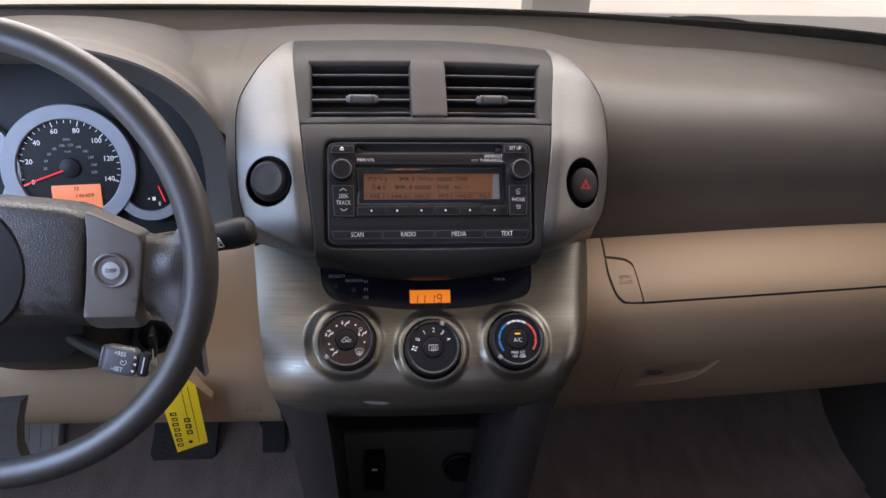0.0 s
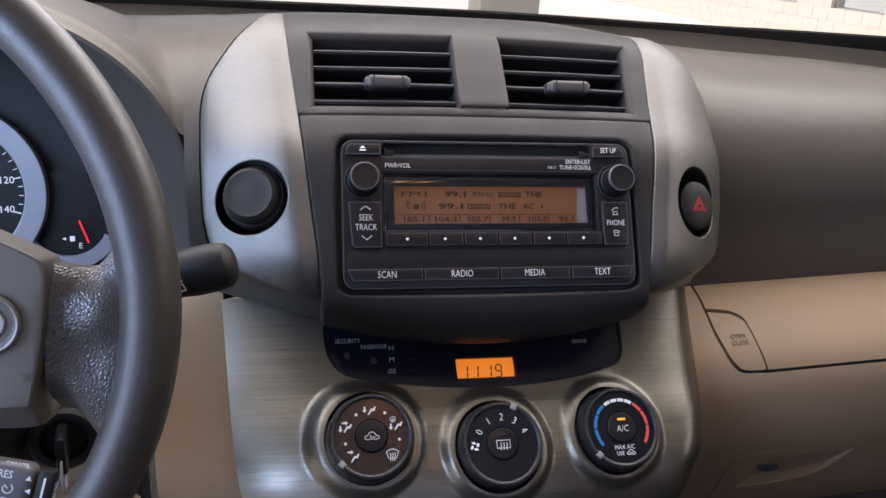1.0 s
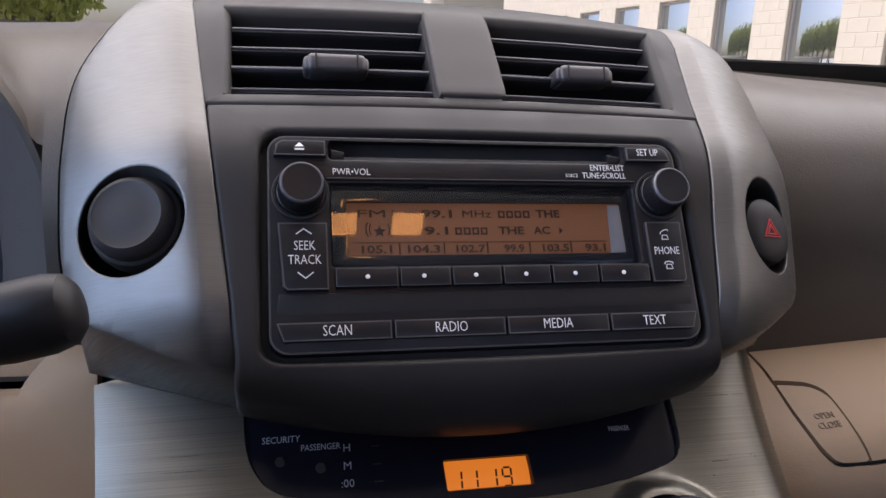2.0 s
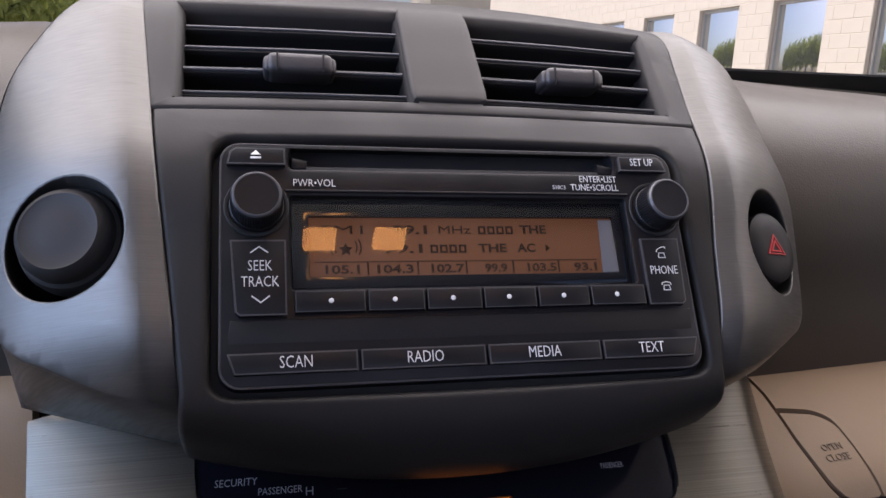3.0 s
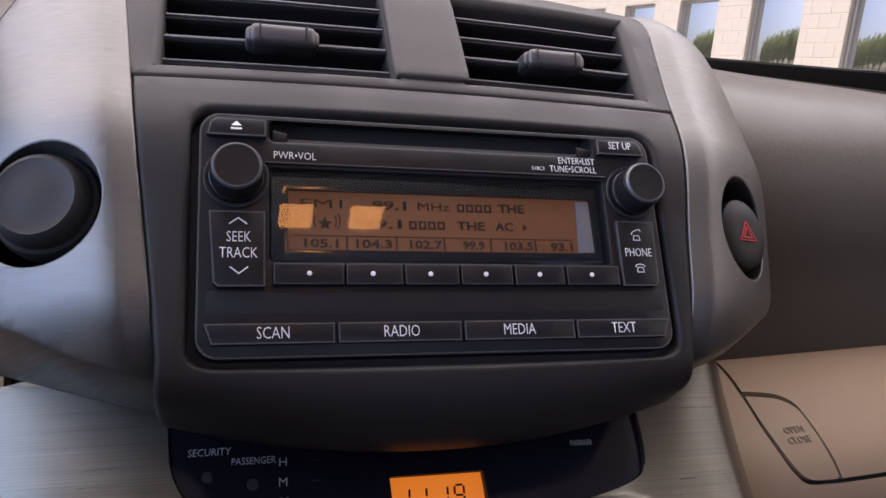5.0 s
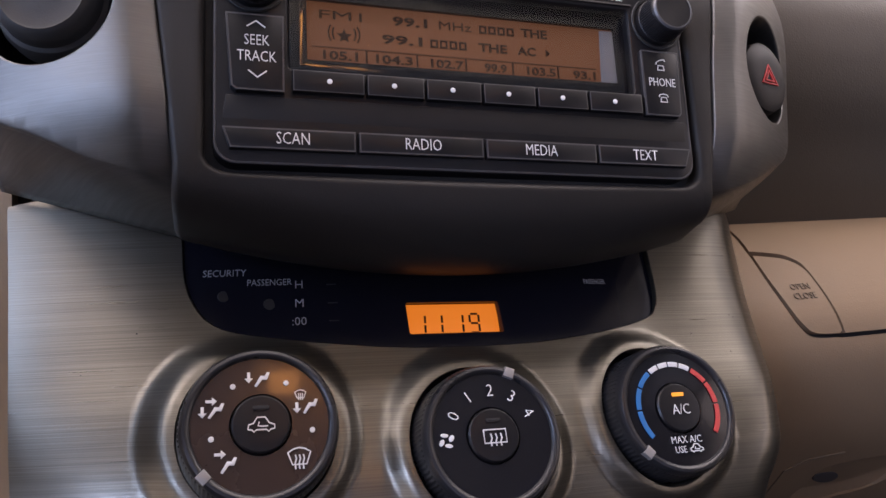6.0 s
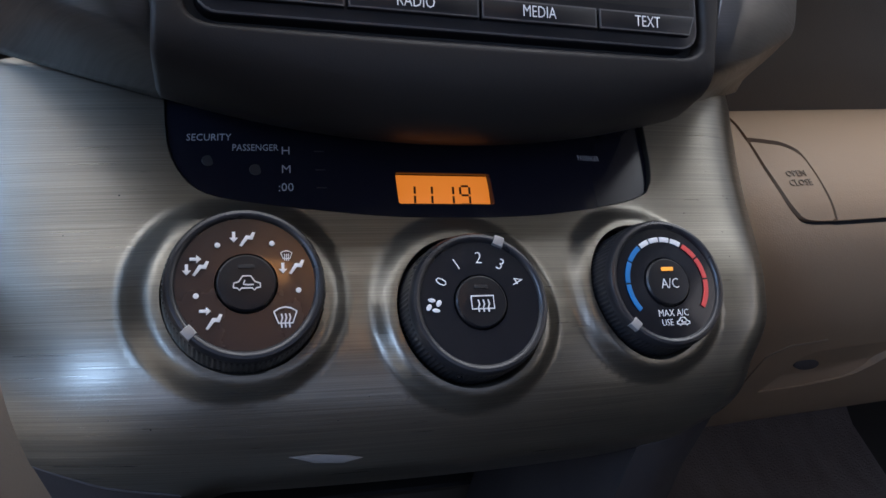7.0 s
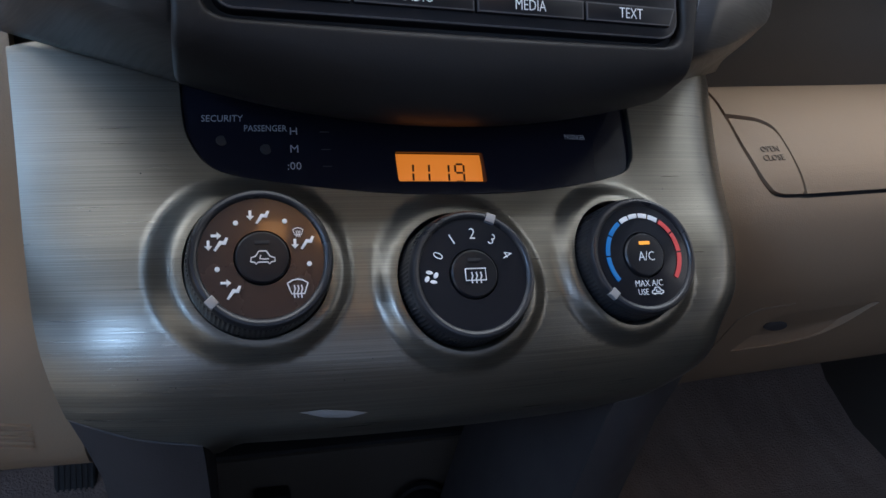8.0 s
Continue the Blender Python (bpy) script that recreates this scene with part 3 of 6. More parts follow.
# unseen wall that closes the cabin; its hole is cut for the rear fill
tagged(part("wall_rear", patch(rect(-0.75, 0.36, 0.75, 1.62), [rect(-0.52, 1.14, 0.52, 1.50, 0.05)], lambda u, v, d: Vector((u, -1.04 - d, v)), ((0, 0.05),), 3.0), TRIMCLOTH), "plain tan cloth closing wall, unseen, with an opening for the fill lamp", "wall", kind="structure")

windscreen = thing("windscreen", (0, 0.37, 1.10), "clear raked windscreen with a black lower band", "windscreen", kind="structure")


def screen_at(u, s, d=0.0):
    """The raked glass: s from 0 at its base to 1 at the header."""
    bend = (0.3 if u < 0 else 1.0) * (u / 0.7) ** 2
    return Vector((u * (1 - 0.14 * s), 0.405 - 0.10 * bend - 0.84 * s + d, 1.107 + 0.508 * s - 0.02 * bend * (1 - s) + 0.5 * d))


glass_mesh = bpy.data.meshes.new("glass")
glass_mesh.from_pydata([screen_at(-0.70 + 1.4 * i / 24, j / 8) for j in range(9) for i in range(25)], [], [(25 * j + i, 25 * j + i + 1, 25 * j + 26 + i, 25 * j + 25 + i) for j in range(8) for i in range(24)])
glass_mesh.materials.append(PANE)
glass = new("glass", glass_mesh)
glass.parent = windscreen
glass.matrix_parent_inverse = Matrix.Translation(windscreen.location).inverted()
glass.visible_shadow = False
part("black_band", sheet([[screen_at(-0.70 + 1.4 * i / 32, s + k * min(max((1.4 * i / 32 - 1.0) / 0.25, 0), 1), 0.004) for i in range(33)] for s, k in ((-0.014, 0), (0.0, 0.008), (0.009, 0.02))], (0, 0.004, 0.002)), FRIT, windscreen)
for s in (-1, 1):
    part("pillar_trim", tube([screen_at(s * 0.715, -0.04, -0.01), screen_at(s * 0.715, 0.3, -0.01), screen_at(s * 0.715, 0.6, -0.01), screen_at(s * 0.715, 1.0, -0.01)], [0.05, 0.045, 0.042, 0.045], 12), LINER, windscreen)
part("header_trim", tube([screen_at(-0.7 + 0.14 * i, 0.985, -0.01) for i in range(11)], 0.022, 10), LINER, windscreen)

for x in (0.002, 0.098):
    lamp = thing("map_lamp", (x, -0.476, 1.585), "lit warm square map lamp in the headliner", "lamp", "map lamps")
    m = pose(x, -0.476, 1.578, 180, 0, 0)
    part("bezel", slab(rect(-0.029, -0.028, 0.029, 0.028, 0.006), flat(m), 0.012, 0.002, [rect(-0.023, -0.022, 0.023, 0.022, 0.004)]), LINER, lamp)
    part("lens", slab(rect(-0.022, -0.021, 0.022, 0.021, 0.003), flat(m @ Matrix.Translation((0, 0, -0.003))), 0.005, 0.001), LENS, lamp)

# ---- the dashboard ----
dashboard = thing("dashboard", (0, 0.25, 0.4), "dark charcoal and beige moulded plastic dashboard", "dashboard")


def tilt_z(x):
    return 0.058 * (x - 0.235)


pad_profile = smooth([(0.0, 0.31, 1.088), (0.3, 0.298, 1.100), (0.6, 0.280, 1.1055), (1.2, 0.235, 1.1065), (2.0, 0.18, 1.103), (3.0, 0.125, 1.088), (4.0, 0.090, 1.058), (5.0, 0.074, 1.018), (6.0, 0.075, 0.972), (7.0, 0.076, 0.938), (7.6, 0.080, 0.912)])


def pad_point(x, s):
    y, z = pad_profile(s)
    hump = math.exp(-((x / 0.2) ** 4))
    top = min(max((4.2 - s) / 2, 0), 1)
    z += top * (0.012 * hump)
    if s > 5:
        z += tilt_z(x) * min((s - 5) / 2, 1) if x > 0.1 else 0
    r = max(0.0, abs(x) - 0.36)
    z -= top * (0.55 * r * r + 0.02 * r) * (1.0 if x < 0 else 0.3)
    if x > 0.1:
        z -= top * (0.005 * min((x - 0.1) / 0.1, 1) + 0.036 * max(0.0, x - 0.17))
    y -= min(r * r * 0.55, 0.2) * (0.6 if s < 2 else 0.25)
    if x > 0.15:
        y += 0.010 * min(max((s - 3) / 2, 0), 1)
    return Vector((x, y, z))


xs = [-0.74 + 1.48 * i / 74 for i in range(75)]
XD = -0.207
right_xs = [XD + (0.74 - XD) * i / 52 for i in range(53)]
left_xs = [-0.74 + (XD + 0.74) * i / 24 for i in range(25)]
part("dash_pad", sheet([[pad_point(x, 0.2 * j) for x in right_xs] for j in range(39)], (0, 0.02, -0.005)), DASH, dashboard, "dark charcoal grained soft pad")
part("driver_pad", sheet([[pad_point(x, 0.2 * j) for x in left_xs] for j in range(9)], (0, 0.004, -0.012)), DASH, dashboard, "dark charcoal pad behind the dials")


def strip_point(x, j):
    bend = (0.3 if x < 0 else 1.0) * (x / 0.7) ** 2
    p = pad_point(x, 0.0)
    q = Vector((x, 0.398 - 0.10 * bend, 1.103 - 0.022 * bend))
    return p.lerp(q, j) + Vector((0, 0, -0.004 * math.sin(math.pi * j)))


part("defroster_strip", sheet([[strip_point(x, j / 4 - 0.1) for x in xs] for j in range(6)], (0, 0, -0.01)), DASH, dashboard, "dark strip below the glass")
part("under_structure", sheet([[Vector((x, y, z)) for x in (-0.74, -0.3, 0.0, 0.3, 0.74)] for y, z in ((0.13, 0.84), (0.16, 0.77), (0.22, 0.72), (0.5, 0.70), (0.58, 0.75))], (0, 0.02, 0.02)), DEEP, dashboard)
sensor = thing("light_sensor", (-0.365, 0.275, 1.108), "small pale domed light sensor on the dash pad", "sensor")
part("dome", lathe([(0.0135, 0), (0.0125, 0.004), (0.009, 0.0065), (0.004, 0.0078), (0, 0.008)], pose(-0.365, 0.268, 1.106), 20), SATIN, sensor)

# instrument hood: an arched visor over the dials
HX, HZ, HOODH = -0.405, 0.985, 0.156


def hood_point(a, y, grow, e=0.78):
    """A point of the arch at the angle a, that deep in the cabin; grow: its size against the lip."""
    c, s = math.cos(a), math.sin(a)
    x = HX + 0.204 * grow * math.copysign(abs(c) ** e, c)
    z = HZ + HOODH * grow * math.copysign(abs(s) ** e, s) * (1.0 if s > 0 else 0.85)
    return Vector((x, y + 0.012 * (1 - abs(s)), z))


pad_top = [pad_profile(0.1 * k) for k in range(52)]


def pad_height(y):
    return float(np.interp(y, [q[0] for q in reversed(pad_top)], [q[1] for q in reversed(pad_top)]))


def hood_height(x, y):
    """The pad's top with the hood growing out of it in one soft sweep."""
    r = max(0.0, abs(x) - 0.36)
    low = pad_height(y + min(r * r * 0.55, 0.2) * 0.6) - 0.55 * r * r - 0.02 * r + 0.012 * math.exp(-((x / 0.2) ** 4)) * min(max((y - 0.09) / 0.05, 0), 1)
    g = 1.004 + 0.012 * min(max((y - 0.084) / 0.03, 0), 1) - 0.02 * min(max((0.094 - y) / 0.012, 0), 1)
    q = min(abs(x - HX) / (0.204 * g), 1.0)
    high = HZ + HOODH * g * (1 - q ** 2.564) ** 0.39 - 0.60 * max(0.0, y - 0.12) ** 1.4
    k = 0.014
    h = min(max(0.5 + 0.5 * (high - low) / k, 0), 1)
    return low + (high - low) * h + k * h * (1 - h)


arch = [math.pi * (-0.20 + 1.40 * i / 60) for i in range(61)]
outside = [[hood_point(a, y, g) - Vector((0, 0, dz * max(math.sin(a), 0))) for a in arch] for y, g, dz in ((0.275, 0.99, 0.018), (0.235, 1.005, 0.010), (0.19, 1.012, 0.004), (0.14, 1.012, 0.001), (0.10, 1.006, 0.0), (0.082, 0.998, 0.0))]
lip = [[hood_point(a, y, g) for a in arch] for y, g in ((0.0765, 0.988), (0.0765, 0.972), (0.082, 0.925), (0.090, 0.87), (0.098, 0.825), (0.112, 0.80))]
sweep_xs = [-0.74 + 0.39 * i / 30 for i in range(30)] + [-0.35 + 0.180 * i / 86 for i in range(87)]
part("hood_top", loft([[Vector((x, y, hood_height(x, y) + 0.0008 - 0.004 * min(max((x + 0.204) / 0.03, 0), 1) - 0.004 * min(max((0.093 - y) / 0.008, 0), 1))) for x in sweep_xs] for y in [0.302 - 0.217 * j / 44 for j in range(45)]]), DASH, dashboard, "dark soft sweep of the pad over the dials", 70)
part("instrument_hood", loft(outside + lip[:2]), DASH, dashboard, "dark arched hood over the dials", 60)
part("hood_face", loft(lip[1:]), HOODSHADE, dashboard, "grained inner face of the hood, its shade put into the brown", 60)
lining = [[hood_point(a, y, g) for a in arch] for y, g in ((0.112, 0.80), (0.15, 0.775), (0.20, 0.755), (0.235, 0.735))]
part("hood_lining", loft(lining), BLACK, dashboard, "black lining inside the hood", 60)

part("cluster_shelf", sheet([[Vector((-0.62 + 0.42 * i / 10, y, z)) for i in range(11)] for y, z in ((0.07, 0.922), (0.085, 0.928), (0.10, 0.925), (0.15, 0.899), (0.20, 0.872), (0.24, 0.86))], (0, 0, -0.01)), BLACK, dashboard, "black shelf below the dials")
# beige knee panel on the driver's side
knee_profile = smooth([(0, 0.082, 0.948, -0.186), (1, 0.063, 0.940, -0.1845), (2, 0.036, 0.902, -0.1800), (3, 0.005, 0.866, -0.1748), (4, -0.026, 0.832, -0.1660), (5, -0.036, 0.80, -0.1590), (6, -0.030, 0.765, -0.1570), (6.6, -0.012, 0.750, -0.1565), (7.4, 0.04, 0.745, -0.1565)])


def knee_point(i, s):
    y, z, xr = knee_profile(s)
    x = -0.74 + (xr + 0.74) * i
    if x < -0.21:
        z = min(z, 0.926)
    return Vector((x, y - 0.03 * (x - xr), z))


part("knee_panel", sheet([[knee_point(i / 30, 0.25 * j) for i in range(31)] for j in range(30)], (0, 0.012, 0)), BEIGE, dashboard, "beige moulded knee panel")
part("cover_flap", slab([(-0.262, 0.842), (-0.240, 0.826), (-0.224, 0.808), (-0.224, 0.798), (-0.25, 0.790), (-0.30, 0.790), (-0.30, 0.835)], lambda u, v, d: Vector((u, -0.043 + d + 0.05 * (v - 0.8), v)), 0.02, 0.003), BEIGE, dashboard, "loose beige column cover")
part("vent_ribs", merged(*[block((0.018, 0.003, 0.0012), pose(-0.186, -0.0352, 0.783 + 0.0032 * k, 0, 8, 0), 0.0004) for k in range(5)]), BEIGE, dashboard)

# ---- centre stack: dark fascia ----
fascia = thing("centre_fascia", (0, 0.05, 0.93), "dark charcoal plastic centre fascia panel", "panel")
HOLE_R = rect(-0.1035, -0.0545, 0.1005, 0.0505, 0.009)
VENT_L = [(-0.1175, 0.0768), (-0.0185, 0.0768), (-0.0190, 0.1355), (-0.1185, 0.1355)]
VENT_R = [(0.0170, 0.0768), (0.1075, 0.0768), (0.1135, 0.1355), (0.0165, 0.1355)]
SEAM = 0.0685
low_out = [(SHIFT + k * side_u(s), s) for k, ss in ((-1, (SEAM - 0.0006, 0.04, 0.01, -0.02, -0.05)), (1, (-0.05, -0.02, 0.01, 0.04, SEAM - 0.0006))) for s in ss]
low_out = low_out[:5] + [(SHIFT - 0.1108, -0.075), (SHIFT - 0.1104, -0.125)] + [(SHIFT + 0.1104, -0.125), (SHIFT + 0.1108, -0.075)] + low_out[5:]
part("lower_panel", patch(inset(low_out, 0.0016), [inset(HOLE_R, -0.0028)], fascia_at, ((0.0009, 0.0003), (0.0018, 0.0011), (0.0024, 0.0024), (0.0026, 0.004), (0.0026, 0.016)), 0.006), FASCIA, fascia)
top_out = [(SHIFT - side_u(SEAM), SEAM + 0.0006), (SHIFT + side_u(SEAM), SEAM + 0.0006)] + [(SHIFT + side_u(s), s) for s in (0.1, 0.135, 0.165, 0.19, 0.225)] + [(SHIFT - side_u(s), s) for s in (0.225, 0.19, 0.165, 0.135, 0.1)]
part("vent_panel", patch(top_out, [inset(VENT_L, -0.0032), inset(VENT_R, -0.0032)], fascia_at, ((0.0008, 0.0005), (0.0030, 0.0026), (0.0040, 0.0048), (0.0041, 0.014)), 0.006), FASCIA, fascia)
part("divider", patch(inset([(-0.0185, 0.0745), (0.0175, 0.0745), (0.0165, 0.1395), (-0.0188, 0.1395)], 0.0026), [], lambda u, v, d: fascia_at(u, v, d - 0.0018 - 1.2 * max(0.0, 0.016 ** 2 - (u + 0.001) ** 2)), ((0.0012, 0.0003), (0.0021, 0.0010), (0.0026, 0.0024), (0.0026, 0.006), (0.0026, 0.014)), 0.004), DIVIDER, fascia, "lighter grey upright divider between the vents")

# air vents
def air_vent(u0, u1, ut, skew):
    c = (u0 + u1) / 2
    v = thing("air_vent", fascia_at(c, 0.08, 0.03), "black slatted dashboard air vent with a sliding tab", "air vent", "dashboard air vents")
    back = patch(rect(u0 - 0.004, 0.074, u1 + 0.004, 0.138), [], lambda a, b, d: fascia_at(a, b, d + 0.052), ((0, 0.002),), 0.012)
    part("housing", merged(back, *[patch(rect(*q), [], lambda a, b, d: fascia_at(a, b, d + 0.006), ((0, 0.05),), 0.012) for q in ((u0 - 0.004, 0.0725, u1 + 0.004, 0.0765), (u0 - 0.004, 0.1358, u1 + 0.004, 0.139), (u0 - 0.0042, 0.074, u0 - 0.0006, 0.138), (u1 + 0.0006 + skew, 0.074, u1 + 0.004 + skew, 0.138))]), DEEP, v)
    for k, b in enumerate((0.1225, 0.1085, 0.0945, 0.0808)):
        e = skew * (b - 0.077) / 0.058
        prof = [(-0.0008, 0.0036), (0.0006, 0.0030), (0.0016, 0.0040), (0.0019, 0.0062), (0.0013, 0.02), (0.0, 0.026), (-0.0012, 0.02), (-0.0016, 0.007), (-0.0014, 0.0046)]
        rows = [[fascia_at(a, b + 0.9 * q[0] + 0.27 * q[1] - 0.0004, q[1] + 0.002) for q in prof] for a in (u0 + 0.0006, (u0 + u1) / 2, u1 - 0.0006 + e)]
        slat = part("slat", loft(rows, True), BLACK, v)
        part("slat_edge", tube([fascia_at(a, b + 0.0013, 0.0048) for a in (u0 + 0.0008, (u0 + u1) / 2, u1 - 0.0008 + e)], 0.00065 if k != 2 else 0.0010, 8), RINGEDGE, slat)
    m = Matrix.Translation(fascia_at(ut, 0.0950, 0.003)) @ FACE.to_3x3().to_4x4() @ Matrix.Rotation(radians(9), 4, "X")
    tab = part("tab", merged(block((0.0285, 0.0092, 0.017), m @ Matrix.Translation((0, 0, 0.0005)), 0.0026, 3), block((0.0320, 0.0076, 0.015), m @ Matrix.Translation((0, 0.0, -0.0005)), 0.0022, 3)), CONSOLE, v, "dark grey sliding vent tab")
    for s in (-1, 1):
        part("tab_groove", block((0.0010, 0.0086, 0.0012), m @ Matrix.Translation((s * 0.0100, 0.0, 0.0088)), 0.0004), BLACK, tab)


air_vent(-0.1178, -0.0187, -0.067, 0.0)
air_vent(0.0168, 0.1078, 0.063, 0.004)

# ---- silver side trims ("ears") with their openings ----
EAR = [(p.x, p.y) for p in spline([(q[0], q[1], 0) for q in ((side_u(0.2) + 0.001, 0.2), (0.153, 0.159), (0.172, 0.1265), (0.186, 0.104), (0.1905, 0.083), (0.1895, 0.055), (0.1885, 0.03), (0.187, 0.003), (0.181, -0.019), (0.172, -0.030), (0.159, -0.0365), (0.137, -0.0475), (side_u(-0.054) + 0.001, -0.0545))], 4)]
EAR_IN = [(side_u(s) + 0.0012, s) for s in (-0.04, -0.02, 0.0, 0.02, 0.04, 0.06, 0.08, 0.1, 0.12, 0.14, 0.155, 0.17, 0.187)]
for s, hu, hv, ha, hb in ((-1, 0.1555, 0.0115, 0.0246, 0.0250), (1, 0.1570, 0.0090, 0.0205, 0.0262)):
    ear = thing("side_trim", ear_at(s)(0.16, 0.0, 0.03), "curved brushed silver trim panel beside the radio", "trim panel", "silver trims beside the radio")
    place = ear_at(s)
    part("panel", patch(inset(EAR + EAR_IN, 0.0), [ellipse(hu, hv, ha, hb)], place, ((0.0006, 0.0004), (0.001, 0.0016), (0.001, 0.045)), 0.005, [(Vector((side_u(0) + 0.0105, 0, 0)), Vector((1, -0.12, 0)))]), SILVER, ear, "", 24)
    if s > 0:
        # hairline bead added to draw the highlight along the trim's inner edge
        part("bright_edge", tube([place(side_u(q) + 0.0008, q, 0.0001) for q in [-0.050 + 0.004 * k for k in range(18)]], 0.0002, 6), SATIN, ear, "pale bead beside the dark panel in place of the edge's highlight")
    around = inset(EAR + EAR_IN, -0.0021)[1:34]
    part("edge_gap", loft([[place(u, v, d) for d in (0.0016, 0.008, 0.02, 0.04)] for u, v in around]), DEEP, ear, "dark gap round the trim", 60)
    fold = EAR[30:]
    rows = []
    for u, v in fold:
        f = (u - fold[-1][0]) / (fold[0][0] - fold[-1][0])
        a = Vector((u, v, 0))
        p0, p1 = place(u, v, 0.0002), place(u + 0.0006 * f, v, 0.0002) - UP * 0.0065 - OUT * (0.004 + 0.010 * f)
        p2 = stack(s * (0.1105 + 0.0715 * f) + SHIFT, -0.0655 + 0.0225 * f, -0.0645 - 0.0165 * f)
        rows.append([p0 * (1 - t) ** 2 + p1 * 2 * t * (1 - t) + p2 * t * t for t in [k / 14 for k in range(15)]])
    part("underside", sheet(rows, OUT * -0.0015 + UP * 0.001), SILVER, ear, "silver underside curving back to the seam", 60)
    part("cup", loft([[place(u, v, d) for u, v in ellipse(hu, hv, ha * k, hb * k)] for k, d in ((1.0, 0.001), (0.99, 0.006), (0.98, 0.045), (0.02, 0.045))], True, False), DEEP, ear)

mirror_m = Matrix.Translation(ear_at(-1)(0.1520, 0.0140, 0.018)) @ FACE.to_3x3().to_4x4() @ Matrix.Rotation(radians(-15), 4, "Y")
knob = thing("blank_knob", mirror_m.translation, "round matt black knob recessed in the silver trim", "knob")
part("skirt", lathe([(0.0218, 0), (0.0216, 0.006), (0.0205, 0.009), (0.0190, 0.010)], mirror_m), FASCIA, knob)
part("cap", lathe([(0.0195, 0.004), (0.0188, 0.013), (0.0172, 0.0165), (0.0152, 0.0178), (0.0142, 0.0174), (0.008, 0.0176), (0, 0.0178)], mirror_m), FASCIA, knob, "round cap with a slightly dished face")
hz = Matrix.Translation(ear_at(1)(0.1570, 0.0080, 0.0165)) @ FACE.to_3x3().to_4x4() @ Matrix.Rotation(radians(14), 4, "Y")
hazard = thing("hazard_switch", hz.translation, "black oval hazard switch with a red triangle", "switch")
part("button", loft([[hz @ Vector((a, b, h)) for a, b in ellipse(0, 0, 0.0158 * k, 0.0186 * k)] for k, h in ((1.0, 0), (0.99, 0.008), (0.94, 0.0115), (0.8, 0.013), (0.4, 0.0135), (0.02, 0.0136))], True), BLACK, hazard)
tri = lambda r, y0: [(r * math.cos(radians(90 + 120 * k)), y0 + r * math.sin(radians(90 + 120 * k))) for k in range(3)]
part("triangle", merged(slab(tri(0.0070, -0.001), flat(hz @ Matrix.Translation((0, 0, 0.0141))), 0.0006, 0.0001, [tri(0.0056, -0.001)]), slab(tri(0.0042, -0.001), flat(hz @ Matrix.Translation((0, 0, 0.0141))), 0.0006, 0.0001, [tri(0.0026, -0.001)])), RED, hazard, "red double triangle outline")

# ---- car radio ----
radio = thing("car_radio", stack(0, -0.05, -0.02), "black car radio with amber display, keys and two knobs", "radio")
fr = lambda w: flat(at_face(0, 0, w))
SLOT = rect(-0.0735, 0.0375, 0.0695, 0.0450, 0.002)
DISP = rect(-0.0735, -0.0128, 0.0725, 0.0252, 0.0012)
part("faceplate", slab(rect(-0.1008, -0.0508, 0.0980, 0.0482, 0.008), fr(-0.003), 0.03, 0.0018, [SLOT, DISP]), KEY, radio)
part("face_edge", slab(rect(-0.1006, -0.0506, 0.0978, 0.0480, 0.008), fr(-0.0030), 0.002, 0.0003, [rect(-0.0997, -0.0497, 0.0969, 0.0471, 0.0072)]), KEYEDGE, radio, "lighter rim line, the edge highlight put into its colour")
part("surround", slab(rect(-0.106, -0.058, 0.103, 0.054, 0.008), fr(-0.011), 0.02, 0.001), DEEP, radio)
part("trim_line", slab([(-0.0755, 0.0268), (0.0745, 0.0268), (0.0745, 0.0282), (-0.0755, 0.0282)], fr(-0.0022), 0.002, 0.0005), KEY, radio)
part("disc_slot", merged(slab(rect(-0.0740, 0.0370, 0.0700, 0.0455), fr(-0.014), 0.004, 0.0005), slab([(-0.0735, 0.0372), (0.0695, 0.0372), (0.0660, 0.0392), (-0.0700, 0.0392)], fr(-0.005), 0.008, 0.0004)), DEEP, radio)
for a, b in ((-0.0732, -0.0660), (0.0620, 0.0690)):
    part("slot_end", slab([(a, 0.0375), (b, 0.0375), (b + (0.003 if a > 0 else 0), 0.0418), (a, 0.0435)], fr(-0.0045), 0.008, 0.0012), KEY, radio)
part("display_frame", slab(rect(-0.0732, -0.0125, 0.0722, 0.0250), fr(-0.0070), 0.003, 0.0002, [rect(-0.0662, -0.0070, 0.0672, 0.0182)]), GLOSS, radio, "black display surround")
lcd = part("display", slab(rect(-0.0668, -0.0078, 0.0678, 0.0186), fr(-0.0090), 0.002, 0.0002), AMBERDIM, radio, "dim amber dot display")
part("display_edge", slab([(0.0600, -0.0066), (0.0672, -0.0068), (0.0668, 0.0170), (0.0610, 0.0176)], flat(at_face(0, 0, -0.0078) @ Matrix.Translation((0.064, 0, 0)) @ Matrix.Rotation(radians(-14), 4, "Y") @ Matrix.Translation((-0.064, 0, 0))), 0.001, 0.0002), material("display_bevel", (0.22, 0.2, 0.2), 0.35), radio, "pale bevelled display edge")
cover_mesh = bpy.data.meshes.new("display_cover")
cover_mesh.from_pydata([stack(u, v, -0.0045) for u, v in ((-0.0733, -0.0126), (0.0723, -0.0126), (0.0723, 0.0250), (-0.0733, 0.0250))], [], [(0, 1, 2, 3)])
cover_mesh.materials.append(PANE)
cover = new("display_cover", cover_mesh)
cover.parent = radio
cover.matrix_parent_inverse = Matrix.Translation(radio.location).inverted()
